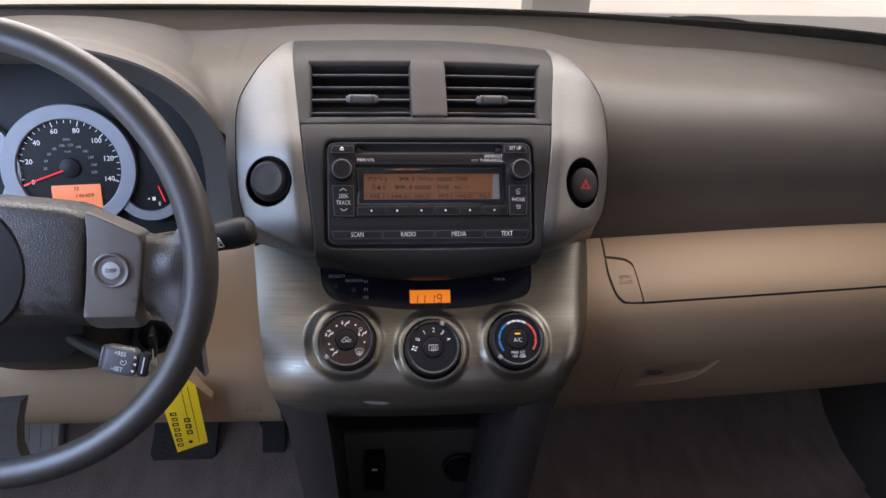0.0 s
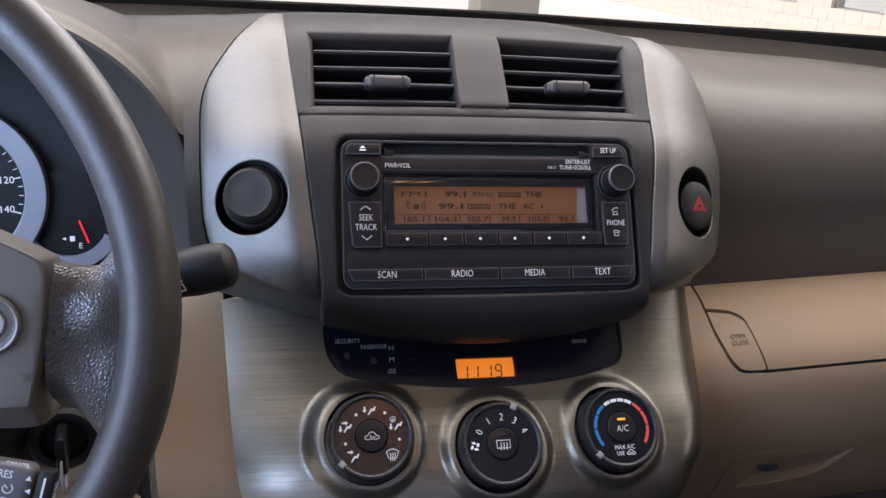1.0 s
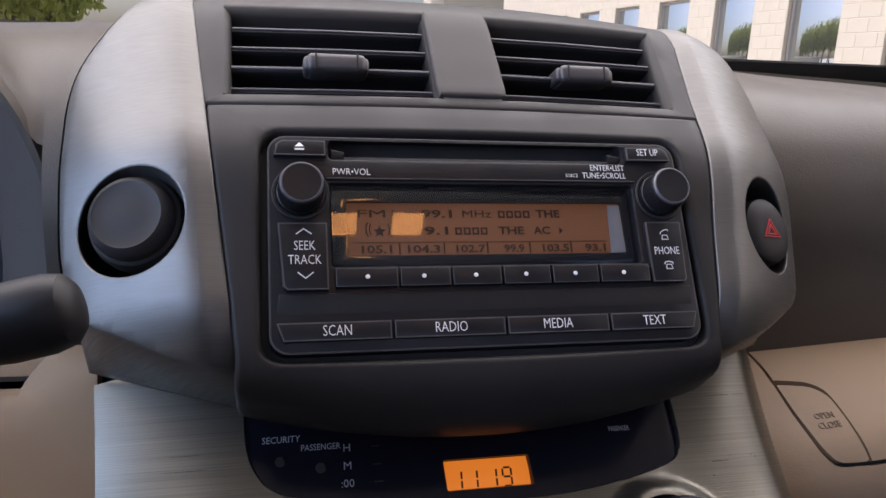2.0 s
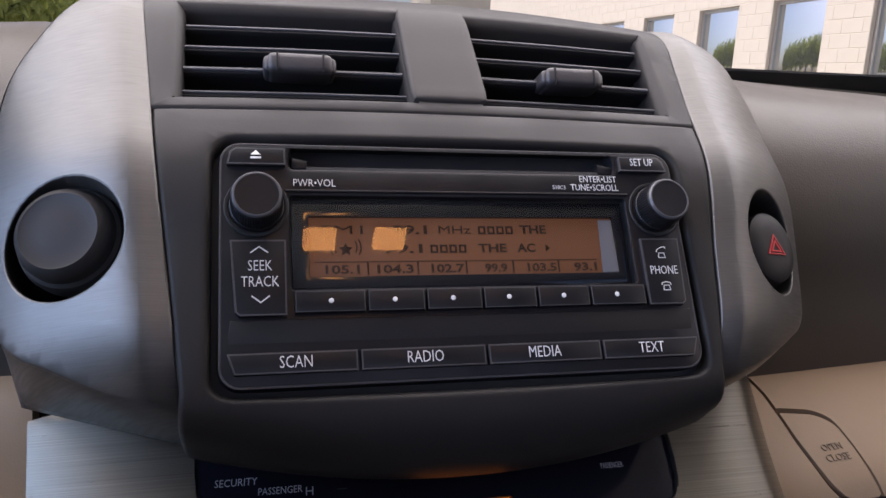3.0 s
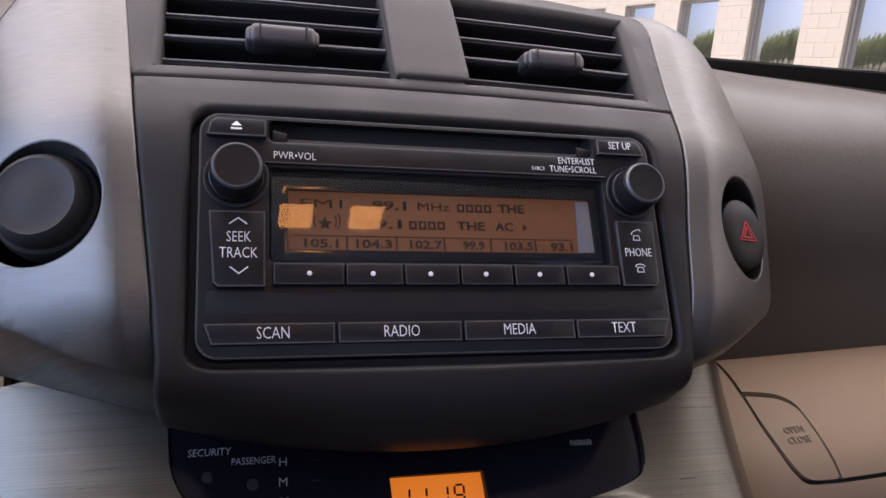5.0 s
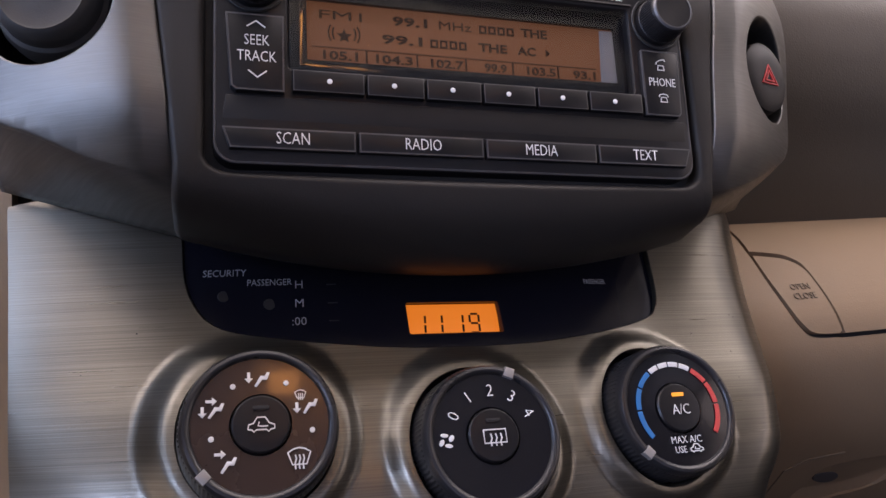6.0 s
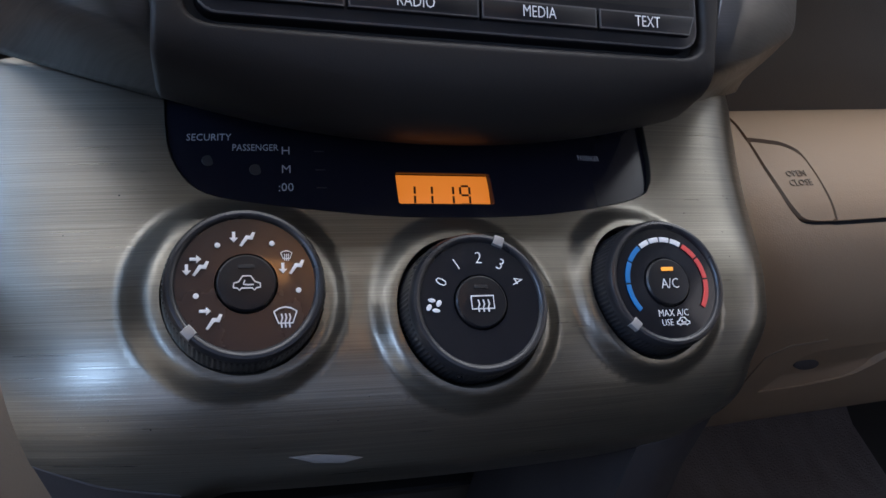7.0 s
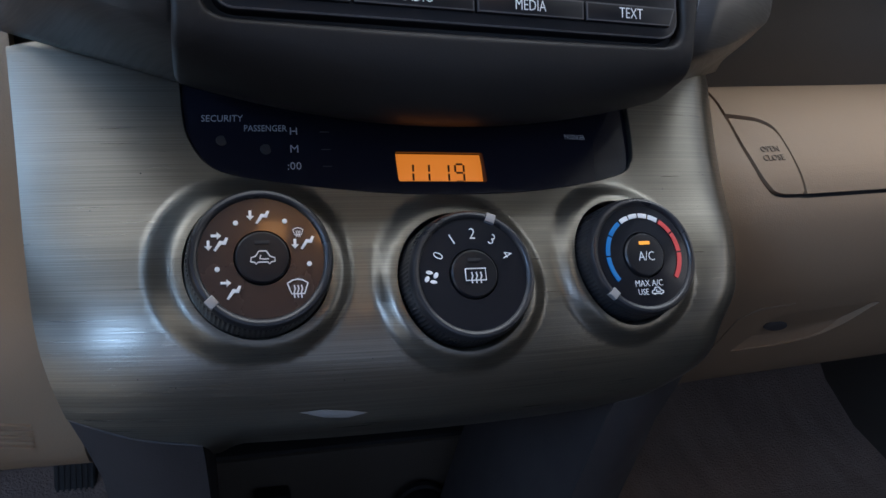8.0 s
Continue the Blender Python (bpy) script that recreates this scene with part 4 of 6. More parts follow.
cover.visible_shadow = False
tagged(cover, "clear glossy display cover")


def words(text, u, v, h, mat=PRINT, w=0.0002, align="CENTER", squeeze=1.0, parent=radio, name="lettering", bold=0.0, shear=0.0):
    return part(name, lettering(text, h, at_face(u, v, w), align, squeeze, 0.00008, shear, bold - 0.015 * h), mat, parent, sharp=80)


LW = -0.0088


def fitted(text, u0, u1, v, h):
    """Display letters stretched between two places."""
    bm = lettering(text, h, Matrix.Identity(4), "LEFT", 1.0, 0.00008, 0.0, 0.0 if "M" in text else 0.00015)
    a, b = min(q.co.x for q in bm.verts), max(q.co.x for q in bm.verts)
    bm.transform(at_face(u0, v, LW) @ Matrix.Diagonal(((u1 - u0) / (b - a), 1, 1, 1)) @ Matrix.Translation((-a, 0, 0)))
    part("lettering", bm, LCDINK, lcd, sharp=80)


for text, u0, u1, v in (("FM1", -0.0612, -0.0442, 0.0129), ("99.1", -0.0318, -0.0172, 0.0129), ("MHz", -0.0122, 0.0018, 0.0129), ("THE", 0.0239, 0.0360, 0.0130), ("99.1", -0.0364, -0.0196, 0.0047), ("THE", 0.0045, 0.0172, 0.0047), ("AC", 0.0218, 0.0302, 0.0047)):
    fitted(text, u0, u1, v, 0.0037)
for text, u0, u1 in (("105.1", -0.0600, -0.0462), ("104.3", -0.0391, -0.0240), ("102.7", -0.0165, -0.0024), ("99.9", 0.0066, 0.0165), ("103.5", 0.0256, 0.0388), ("93.1", 0.0470, 0.0577)):
    fitted(text, u0, u1, -0.0040, 0.0035)
for a, b in ((0.0052, 0.0111), (-0.0163, 0.0029)):
    for k in range(4):
        part("station_bar", slab(rect(a + 0.0041 * k, b, a + 0.0041 * k + 0.0033, b + 0.0037), fr(LW + 0.0001), 0.0002, 0.0001, [rect(a + 0.0041 * k + 0.0009, b + 0.0009, a + 0.0041 * k + 0.0024, b + 0.0028)]), LCDINK, lcd)
part("cursor", slab([(0.0348, 0.0030), (0.0370, 0.0048), (0.0348, 0.0066)], fr(LW + 0.0001), 0.0002, 0.0001), LCDINK, lcd)
star = [((0.0031 if k % 2 == 0 else 0.0014) * math.cos(radians(90 + 36 * k)) - 0.0515, (0.0031 if k % 2 == 0 else 0.0014) * math.sin(radians(90 + 36 * k)) + 0.0046) for k in range(10)]
part("star", slab(star, fr(LW + 0.0001), 0.0002, 0.00005), LCDINK, lcd)
for s in (-1, 1):
    part("wave", strokes([[(-0.0515 + s * r * math.cos(radians(a)), 0.0056 + r * math.sin(radians(a))) for a in (-32, -16, 0, 16, 32)] for r in (0.0046, 0.0062)], 0.0006, fr(LW + 0.0001)), LCDINK, lcd)
part("preset_rule", merged(*[slab(rect(-0.0640 + 0.0012 * k, -0.0009, -0.0640 + 0.0012 * k + 0.0008, -0.0003), fr(LW + 0.0001), 0.0002, 0.00005) for k in range(102)]), LCDINK, lcd)
for k in range(1, 6):
    part("preset_rule", strokes([[(-0.0635 + 0.0207 * k, -0.0062), (-0.0635 + 0.0207 * k, -0.0008)]], 0.0007, fr(LW + 0.0001)), LCDINK, lcd)


def radio_key(ring, bevel=0.0009):
    key = part("key", slab(ring, fr(0.0), 0.004, bevel * 1.6), KEY, radio)
    part("key_edge", slab(inset(ring, 0.0004), fr(-0.0001), 0.0012, 0.0001, [inset(ring, 0.0011)]), KEYEDGE, key, "lighter edge line, the key's highlight put into its colour")
    return key


def centred(text, u, v, h, key, squeeze=0.73):
    words(text, u, v, h, PRINT, 0.0001, "CENTER", squeeze, key)


k1 = radio_key([(-0.0985, 0.0372), (-0.0748, 0.0372), (-0.0748, 0.0452), (-0.0945, 0.0452), (-0.0968, 0.0436)])
part("eject_sign", merged(slab([(-0.0888, 0.0416), (-0.0846, 0.0416), (-0.0867, 0.0436)], fr(0.0003), 0.0003, 0.0001), slab(rect(-0.0888, 0.0399, -0.0846, 0.0408), fr(0.0003), 0.0003, 0.0001)), PRINT, k1)
k2 = radio_key([(0.0708, 0.0375), (0.0948, 0.0375), (0.0930, 0.0430), (0.0905, 0.0452), (0.0708, 0.0452)])
centred("SET UP", 0.0823, 0.0420, 0.0036, k2)
k3 = radio_key([(-0.0970, 0.0065), (-0.0950, -0.0225), (-0.0930, -0.0242), (-0.0752, -0.0242), (-0.0752, 0.0065)])
centred("SEEK", -0.0855, -0.0045, 0.0042, k3)
centred("TRACK", -0.0855, -0.0108, 0.0042, k3)
part("chevron", strokes([[(-0.0890, 0.0008), (-0.0857, 0.0032), (-0.0824, 0.0008)], [(-0.0886, -0.0162), (-0.0853, -0.0188), (-0.0820, -0.0162)]], 0.0005, fr(0.0002)), PRINT, k3)
k4 = radio_key([(0.0752, 0.0065), (0.0752, -0.0238), (0.0915, -0.0238), (0.0932, -0.0222), (0.0942, 0.0065)])
centred("PHONE", 0.0845, -0.0085, 0.0038, k4)
for v, up in ((-0.0010, 1), (-0.0155, 0)):
    hand = [(0.0817, v + 0.0006), (0.0822, v + 0.0018), (0.0845, v + 0.0023), (0.0868, v + 0.0018), (0.0873, v + 0.0006)]
    if up:
        hand = [(x, y + 0.35 * (x - 0.0825) + 0.0006) for x, y in hand]
    sign = [hand, [(0.0825, v - 0.0022), (0.0830, v + 0.0004), (0.0860, v + 0.0004), (0.0866, v - 0.0022), (0.0825, v - 0.0022)]]
    part("phone_sign", strokes([[(0.0845 + 0.8 * (x - 0.0845), v + 0.8 * (y - v)) for x, y in line] for line in sign], 0.00038, fr(0.0002)), PRINT, k4)
edges = (-0.0732, -0.0452, -0.0217, 0.0018, 0.0252, 0.0487, 0.0745)
for k in range(6):
    key = radio_key(rect(edges[k] + 0.0003, -0.0232, edges[k + 1] - 0.0003, -0.0142), 0.0006)
    part("dot", slab(ellipse((-0.0590, -0.0342, -0.0107, 0.0128, 0.0366, 0.0607)[k], -0.0186, 0.0010, 0.0010, 16), fr(0.0003), 0.0003, 0.0001), PRINT, key)
edges = (-0.0985, -0.0491, 0.0014, 0.0506, 0.0958)
for k, t in enumerate(("SCAN", "RADIO", "MEDIA", "TEXT")):
    a, b = edges[k] + 0.0003, edges[k + 1] - 0.0003
    key = radio_key([(a + (0.003 if k == 0 else 0), -0.0460), (b - (0.003 if k == 3 else 0), -0.0460), (b, -0.0374), (a, -0.0374)], 0.0008)
    centred(t, (-0.0727, -0.0237, 0.0253, 0.0727)[k], -0.0417, 0.0046, key)
part("key_shelf", slab([(-0.0985, -0.0362), (0.0955, -0.0362), (0.0955, -0.0248), (-0.0965, -0.0248)], flat(at_face(0, 0, -0.0026) @ Matrix.Translation((0, -0.03, 0)) @ Matrix.Rotation(radians(6), 4, "X") @ Matrix.Translation((0, 0.03, 0))), 0.003, 0.0008), BLACK, radio)
words("PWR•VOL", -0.0724, 0.0308, 0.0032, PRINT, -0.0025, "LEFT", 0.85)
words("ENTER•LIST", 0.0700, 0.0345, 0.0030, PRINT, -0.0025, "RIGHT", 0.82)
words("TUNE•SCROLL", 0.0704, 0.0305, 0.0030, PRINT, -0.0025, "RIGHT", 0.82)
words("518C3", 0.0452, 0.0304, 0.0018, PRINT, -0.0025, "RIGHT", 0.9)


def ribbed(profile, m, count, depth, low, high, n_per=4):
    """A turned body with fine ribs on its side between two heights."""
    n = count * n_per
    rows = []
    for r, h in profile:
        row = []
        for k in range(n):
            rr = r - (depth if low <= h <= high and k % n_per in (0, 1) else 0)
            a = 2 * math.pi * k / n
            row.append(m @ Vector((max(rr, 1e-5) * math.cos(a), max(rr, 1e-5) * math.sin(a), h)))
        rows.append(row)
    return loft(rows, True, False)


for u in (-0.0865, 0.0865):
    kn = part("volume_knob" if u < 0 else "tuning_knob", ribbed([(0.0104, -0.003), (0.0104, 0.0008), (0.0101, 0.0012), (0.0099, 0.0095), (0.0097, 0.0100), (0.0094, 0.0112), (0.0086, 0.0120), (0.0060, 0.0119), (0.002, 0.0118), (0, 0.0118)], at_face(u, 0.0205, -0.001), 60, 0.00025, 0.001, 0.0098), KEY, radio, "ribbed black rotary knob")
    part("cap_edge", lathe([(0.00955, 0.0105), (0.0093, 0.0115), (0.0088, 0.0121), (0.0083, 0.0122), (0.0081, 0.0118)], at_face(u, 0.0205, -0.001), 48), RINGEDGE, kn)
    part("knob_well", lathe([(0.0126, -0.0024), (0.0122, -0.0019), (0.0112, -0.0022), (0.0106, -0.004)], at_face(u, 0.0205, 0), 40), DEEP, kn)

def surface_normals(me, place):
    """Shading normals taken from the smooth surface that a panel of the stack is laid on."""
    found = []
    for f in me.polygons:
        for i in f.loop_indices:
            p = me.vertices[me.loops[i].vertex_index].co
            u, v = p.x, (p - MID).dot(UP)
            n = (place(u + 0.0006, v) - place(u - 0.0006, v)).cross(place(u, v + 0.0006) - place(u, v - 0.0006)).normalized()
            if n.dot(OUT) < 0:
                n.negate()
            if abs(n.dot(f.normal)) < 0.6:
                n = me.corner_normals[i].vector.copy()
            elif n.dot(f.normal) < 0:
                n.negate()
            found.append(n)
    me.normals_split_custom_set(found)


# ---- pewter climate panel, clock strip and controls ----
panel = thing("climate_control", stack(0, -0.24, -0.06), "brushed pewter climate control unit with three black knobs", "climate control")
left = [(-0.1826, -0.0490), (-0.1790, -0.088), (-0.1736, -0.135), (-0.1670, -0.177), (-0.1585, -0.2055)]
bottom = [(-0.133, -0.2145), (-0.107, -0.2190), (-0.096, -0.232), (-0.05, -0.250), (0.0, -0.254), (0.05, -0.250), (0.082, -0.234), (0.090, -0.2185), (0.107, -0.2165)]
right = [(0.1325, -0.2065), (0.1445, -0.1800), (0.1535, -0.1660), (0.1595, -0.1490), (0.1665, -0.1260), (0.1728, -0.0910), (0.1755, -0.040)]
clock_low = [(0.1095, -0.060), (0.1085, -0.085), (0.1055, -0.099), (0.099, -0.1055), (0.08, -0.1105), (0.05, -0.1150), (0.02, -0.1170), (-0.02, -0.1170), (-0.05, -0.1145), (-0.08, -0.1105), (-0.097, -0.1065), (-0.106, -0.099), (-0.112, -0.085), (-0.1135, -0.060)]
outer = [(p.x, p.y) for p in spline([(a, b, 0) for a, b in left], 3)] + [(p.x, p.y) for p in spline([(a, b, 0) for a, b in bottom], 3)] + [(p.x, p.y) for p in spline([(a, b, 0) for a, b in right], 3)]
notch = [(p.x, p.y) for p in spline([(a, b, 0) for a, b in clock_low], 3)]
part("panel", patch(outer + [(0.13, -0.040)] + [(0.1095, -0.045)] + notch + [(-0.1135, -0.045)] + [(-0.135, -0.040)], [ellipse(a, b - 0.003, 0.0296, 0.0296, 72) for a, b in KNOBS], climate_at, ((0.0005, 0.0003), (0.0009, 0.0010), (0.0011, 0.0022), (0.0011, 0.02)), 0.0021), CLIMATE, panel)
surface_normals(panel.children[0].data, climate_at)

strip = thing("clock_strip", climate_at(0, -0.11, 0.01), "gloss black clock strip with an amber clock", "clock")
strip_at = lambda u, v, d=0.0: stack(u, v, clim_w(v) - (0.7 + 2.0 * min(max(-0.05 - v, 0), 0.15)) * u * u - 14 * min(max(-0.05 - v, 0), 0.15) / 0.15 * u**4 - 0.0014 - d)
part("glass", patch(inset(notch + [(-0.1135, -0.056), (0.1095, -0.056)], 0.0012), [rect(-0.0212, -0.1102, 0.0212, -0.0962, 0.001)], strip_at, ((0.0002, 0.0006), (0.0003, 0.008)), 0.004), STRIPGLOSS, strip)
part("slot_edge", patch(inset(notch + [(-0.1135, -0.056), (0.1095, -0.056)], -0.001), [], lambda u, v, d: strip_at(u, v, d + 0.010), ((0, 0.01),), 0.01), DEEP, strip)
cf = Matrix.Translation(strip_at(0, -0.1032, 0.004)) @ FACE.to_3x3().to_4x4() @ Matrix.Rotation(radians(-24), 4, "X")
clock = part("clock_display", slab([(-0.0210, -0.0072), (0.0206, -0.0072), (0.0216, 0.0072), (-0.0222, 0.0072)], flat(cf), 0.002, 0.0003), AMBER, strip, "glowing amber clock display")


def seven(digit, m, h, wid):
    """Segments of a digit as slanted bars."""
    on = {"0": "abcdef", "1": "bc", "8": "abcdefg", "9": "abcdfg"}[digit]
    w, t = wid / 2, h * 0.1
    seg = {"a": ((-w, h / 2), (w, h / 2)), "b": ((w, h / 2), (w, 0)), "c": ((w, 0), (w, -h / 2)), "d": ((-w, -h / 2), (w, -h / 2)), "e": ((-w, 0), (-w, -h / 2)), "f": ((-w, h / 2), (-w, 0)), "g": ((-w, 0), (w, 0))}
    out = []
    for s in on:
        (a, b), (c, d) = seg[s]
        e = 0.12
        out.append([(a + (c - a) * e + 0.1 * (b + (d - b) * e), b + (d - b) * e), (c - (c - a) * e + 0.1 * (d - (d - b) * e), d - (d - b) * e)])
    return strokes(out, t, flat(m), 0.0001)


for x, dg in ((-0.0150, "1"), (-0.0074, "1"), (0.0021, "1"), (0.0095, "9")):
    part("digit", seven(dg, cf @ Matrix.Translation((x, -0.0028, 0.0003)), 0.0092, 0.0042), LCDINK, clock)


def strip_words(t, u, v, h, mat, sq=0.85):
    m = Matrix.Translation(strip_at(u, v, -0.0004)) @ FACE.to_3x3().to_4x4() @ Matrix.Rotation(math.atan(1.75 * u), 4, "Y") @ Matrix.Rotation(radians(-22), 4, "X")
    part("lettering", lettering(t, h, m, "CENTER", sq, 0.00006, 0.0, -0.012 * h), mat, strip, sharp=80)


strip_words("SECURITY", -0.0955, -0.0815, 0.0033, GREYPRINT)
strip_words("PASSENGER", -0.0775, -0.0860, 0.0031, GREYPRINT, 0.8)
strip_words("H", -0.0655, -0.0873, 0.0038, GREYPRINT, 1)
strip_words("M", -0.0657, -0.0955, 0.0038, GREYPRINT, 1)
strip_words(":00", -0.0662, -0.1033, 0.0038, GREYPRINT, 0.95)
strip_words("PASSENGER", 0.0735, -0.0868, 0.0027, GREYPRINT, 0.60)
for u, v in ((-0.0958, -0.0915), (-0.0776, -0.0955)):
    part("tell_tale", lathe([(0.0026, 0), (0.0024, 0.0003), (0, 0.0004)], Matrix.Translation(strip_at(u, v, 0.0001)) @ FACE.to_3x3().to_4x4() @ Matrix.Rotation(radians(-22), 4, "X"), 20), DEEP, strip)
for v in (-0.0873, -0.0955, -0.1033):
    part("mark", block((0.004, 0.0004, 0.0003), Matrix.Translation(strip_at(-0.052, v, -0.0001)) @ FACE.to_3x3().to_4x4(), 0), DEEP, strip)


def climate_knob(u, v, w, label, pointer, face=GLOSS):
    m = at_face(u, v, w) @ Matrix.Rotation(radians(-13), 4, "X")
    k = part("climate_knob", ribbed([(0.0282, -0.026), (0.0281, -0.018), (0.0280, -0.016), (0.0275, -0.0045), (0.0270, -0.003), (0.0262, -0.002), (0.0250, -0.004)], m, 90, 0.00045, -0.017, -0.004), KNOBRING, panel, label)
    part("ring", lathe([(0.0271, -0.004), (0.0270, -0.0018), (0.0266, -0.0002), (0.0259, 0.0008), (0.0249, 0.0011), (0.0240, 0.0008), (0.0234, 0.0001), (0.0231, -0.001)], m, 72), KNOBRING, k)
    part("dial", lathe([(0.0234, -0.003), (0.0234, -0.0005), (0.012, -0.0004), (0.0106, -0.0004), (0.0102, -0.002)], m, 72), face, k, "gloss dial face")
    part("centre_button", lathe([(0.0100, -0.004), (0.0099, 0.0002), (0.0093, 0.0009), (0.0062, 0.0012), (0.0, 0.0010)], m, 48), BUTTONCAP, k, "round black push button")
    m = m @ Matrix.Diagonal((0.965, 0.965, 1, 1))
    part("pointer", slab(rect(-0.0022, 0.0236, 0.0022, 0.0280, 0.0005), flat(m @ Matrix.Rotation(radians(pointer), 4, "Z") @ Matrix.Translation((0, 0, 0.0014))), 0.004, 0.0004), SATIN, k, "pale pointer tab")
    return k, k, m


def dial_bars(k, m, shapes, mat=PRINT, name="sign", h=0.0):
    part(name, merged(*[slab(r, flat(m @ Matrix.Translation((0, 0, h))), 0.0003, 0.00008) for r in shapes]), mat, k)


def arrow(x, y, a, s=0.0020):
    c, d = math.cos(radians(a)), math.sin(radians(a))
    return [(x + c * p - d * q, y + d * p + c * q) for p, q in ((-s, -0.28 * s), (0.1 * s, -0.28 * s), (0.1 * s, -0.8 * s), (s, 0), (0.1 * s, 0.8 * s), (0.1 * s, 0.28 * s), (-s, 0.28 * s))]


def bent(x, y):
    """A plain bent bar."""
    return [(x + 1.05 * a, y + 1.05 * b) for a, b in ((-0.0030, -0.0028), (-0.0022, -0.0032), (-0.0002, -0.0006), (0.0014, -0.0008), (0.0024, 0.0018), (0.0014, 0.0020), (0.0006, 0.0006), (-0.0008, 0.0008))]


K1, B1, M1 = climate_knob(*KNOBS[0], -0.0068, "black climate knob with air direction signs, brownish face", 131, BROWNDIAL)
K2, B2, M2 = climate_knob(*KNOBS[1], -0.0048, "black fan speed knob set between two and three", -22)
K3, B3, M3 = climate_knob(*KNOBS[2], -0.0115, "black temperature knob with blue and red arc", 133)
for button, m in ((B1, M1), (B2, M2)):
    part("indicator", slab(rect(-0.0026, 0.0050, 0.0026, 0.0061, 0.0003), flat(m @ Matrix.Translation((0, 0, 0.00155))), 0.0006, 0.0001), DEEP, K1 if button is B1 else K2, "small unlit indicator bar")
top = 0.0002
for x, y, arrows in ((0.0, 0.0168, ((-0.0040, 0.0170, -90),)), (-0.0160, 0.0062, ((-0.0200, 0.0052, -90), (-0.0170, 0.0090, 0))), (-0.0118, -0.0128, ((-0.0140, -0.0096, 0),)), (0.0170, 0.0062, ((0.0128, 0.0052, -90),))):
    dial_bars(K1, M1, [bent(x + 0.001, y)] + [arrow(a, b, c) for a, b, c in arrows], h=top)
for x, y in ((-0.0096, 0.0140), (0.0092, 0.0145), (-0.0170, -0.0042), (0.0180, -0.0030)):
    dial_bars(K1, M1, [ellipse(x, y, 0.0010, 0.0010, 14)], name="dot", h=top)


def screen_sign(x, y, s, m, k):
    fan = [(-1.0, 0.55), (-0.5, 0.85), (0, 0.95), (0.5, 0.85), (1.0, 0.55), (0.62, -0.5), (-0.62, -0.5), (-1.0, 0.55)]
    part("screen_sign", strokes([[(x + s * a, y + s * b) for a, b in fan]] + [[(x + s * a, y + s * 0.35), (x + s * (a + 0.08), y), (x + s * (a - 0.05), y - 0.4 * s), (x + s * a, y - 0.9 * s)] for a in (-0.35, 0, 0.35)], 0.0005 if s > 0.003 else 0.0003, flat(m @ Matrix.Translation((0, 0, top)))), PRINT, k)


screen_sign(0.0130, -0.0128, 0.0040, M1, K1)
screen_sign(0.0142, 0.0098, 0.0020, M1, K1)


def car_sign(m, k, s, x=0.0, y=0.0, h=0.0017):
    body = [(-1.0, -0.2), (-0.95, 0.15), (-0.6, 0.25), (-0.3, 0.7), (0.3, 0.7), (0.6, 0.25), (1.0, 0.1), (1.0, -0.2), (0.7, -0.25), (0.55, -0.42), (0.4, -0.25), (-0.4, -0.25), (-0.55, -0.42), (-0.7, -0.25), (-1.0, -0.2)]
    part("car_sign", strokes([[(x + s * a, y + s * b) for a, b in body], [(x + s * a, y + s * b) for a, b in ((-0.15, 0.35), (-0.25, 0.05), (0.1, 0.0), (0.5, 0.02))]], 0.00045, flat(m @ Matrix.Translation((0, 0, h)))), PRINT, k)


car_sign(M1, B1, 0.0046, 0, -0.001)
part("lamp_slot", slab(rect(-0.0028, 0.0050, 0.0028, 0.0064, 0.0003), flat(M1 @ Matrix.Translation((0, 0, 0.0016))), 0.0008, 0.0001), DEEP, B1)
part("lamp_slot", slab(rect(-0.0028, 0.0050, 0.0028, 0.0064, 0.0003), flat(M2 @ Matrix.Translation((0, 0, 0.0016))), 0.0008, 0.0001), DEEP, B2)
part("indicator", slab(rect(-0.0028, 0.0046, 0.0028, 0.0062, 0.0003), flat(M3 @ Matrix.Translation((0, 0, 0.0017))), 0.0008, 0.0001), LAMP, B3, "lit amber indicator")


def dial_text(t, r, a, h, m, k, hgt=0.0004, turn=None):
    q = m @ Matrix.Rotation(radians(-a), 4, "Z") @ Matrix.Translation((0, r, hgt))
    part("lettering", lettering(t, h, q, "CENTER", 0.92, 0.0001, 0.0, -0.015 * h), PRINT, k, sharp=80)


for t, a in (("0", -62), ("1", -30), ("2", 2), ("3", 33), ("4", 63)):
    dial_text(t, 0.0172, a, 0.0048, M2, K2)
dial_bars(K2, M2, [[(-0.0190 + 0.0021 * math.cos(radians(q)) + 0.0013 * math.cos(radians(q) + t) - 0.0006 * math.sin(radians(q)) * math.cos(t), -0.0008 + 0.0021 * math.sin(radians(q)) + 0.0010 * math.sin(radians(q) + t) + 0.0006 * math.cos(radians(q)) * math.cos(t)) for t in [2 * math.pi * j / 10 for j in range(10)]] for q in (20, 110, 200, 290)], name="fan_sign", h=top)
part("screen_sign", strokes([[(-0.0045, 0.0020), (0.0045, 0.0020), (0.0045, -0.0030), (-0.0045, -0.0030), (-0.0045, 0.0020)]] + [[(a, 0.0005), (a + 0.0004, -0.0012), (a - 0.0002, -0.0025), (a, -0.0042)] for a in (-0.0018, 0.0002, 0.0022)], 0.0005, flat(M2 @ Matrix.Translation((0, 0, 0.0017)))), PRINT, B2)


def arc(a0, a1, r0, r1, n=8):
    aa = [radians(90 - a0 - (a1 - a0) * k / n) for k in range(n + 1)]
    return [(r1 * math.cos(a), r1 * math.sin(a)) for a in aa] + [(r0 * math.cos(a), r0 * math.sin(a)) for a in reversed(aa)]


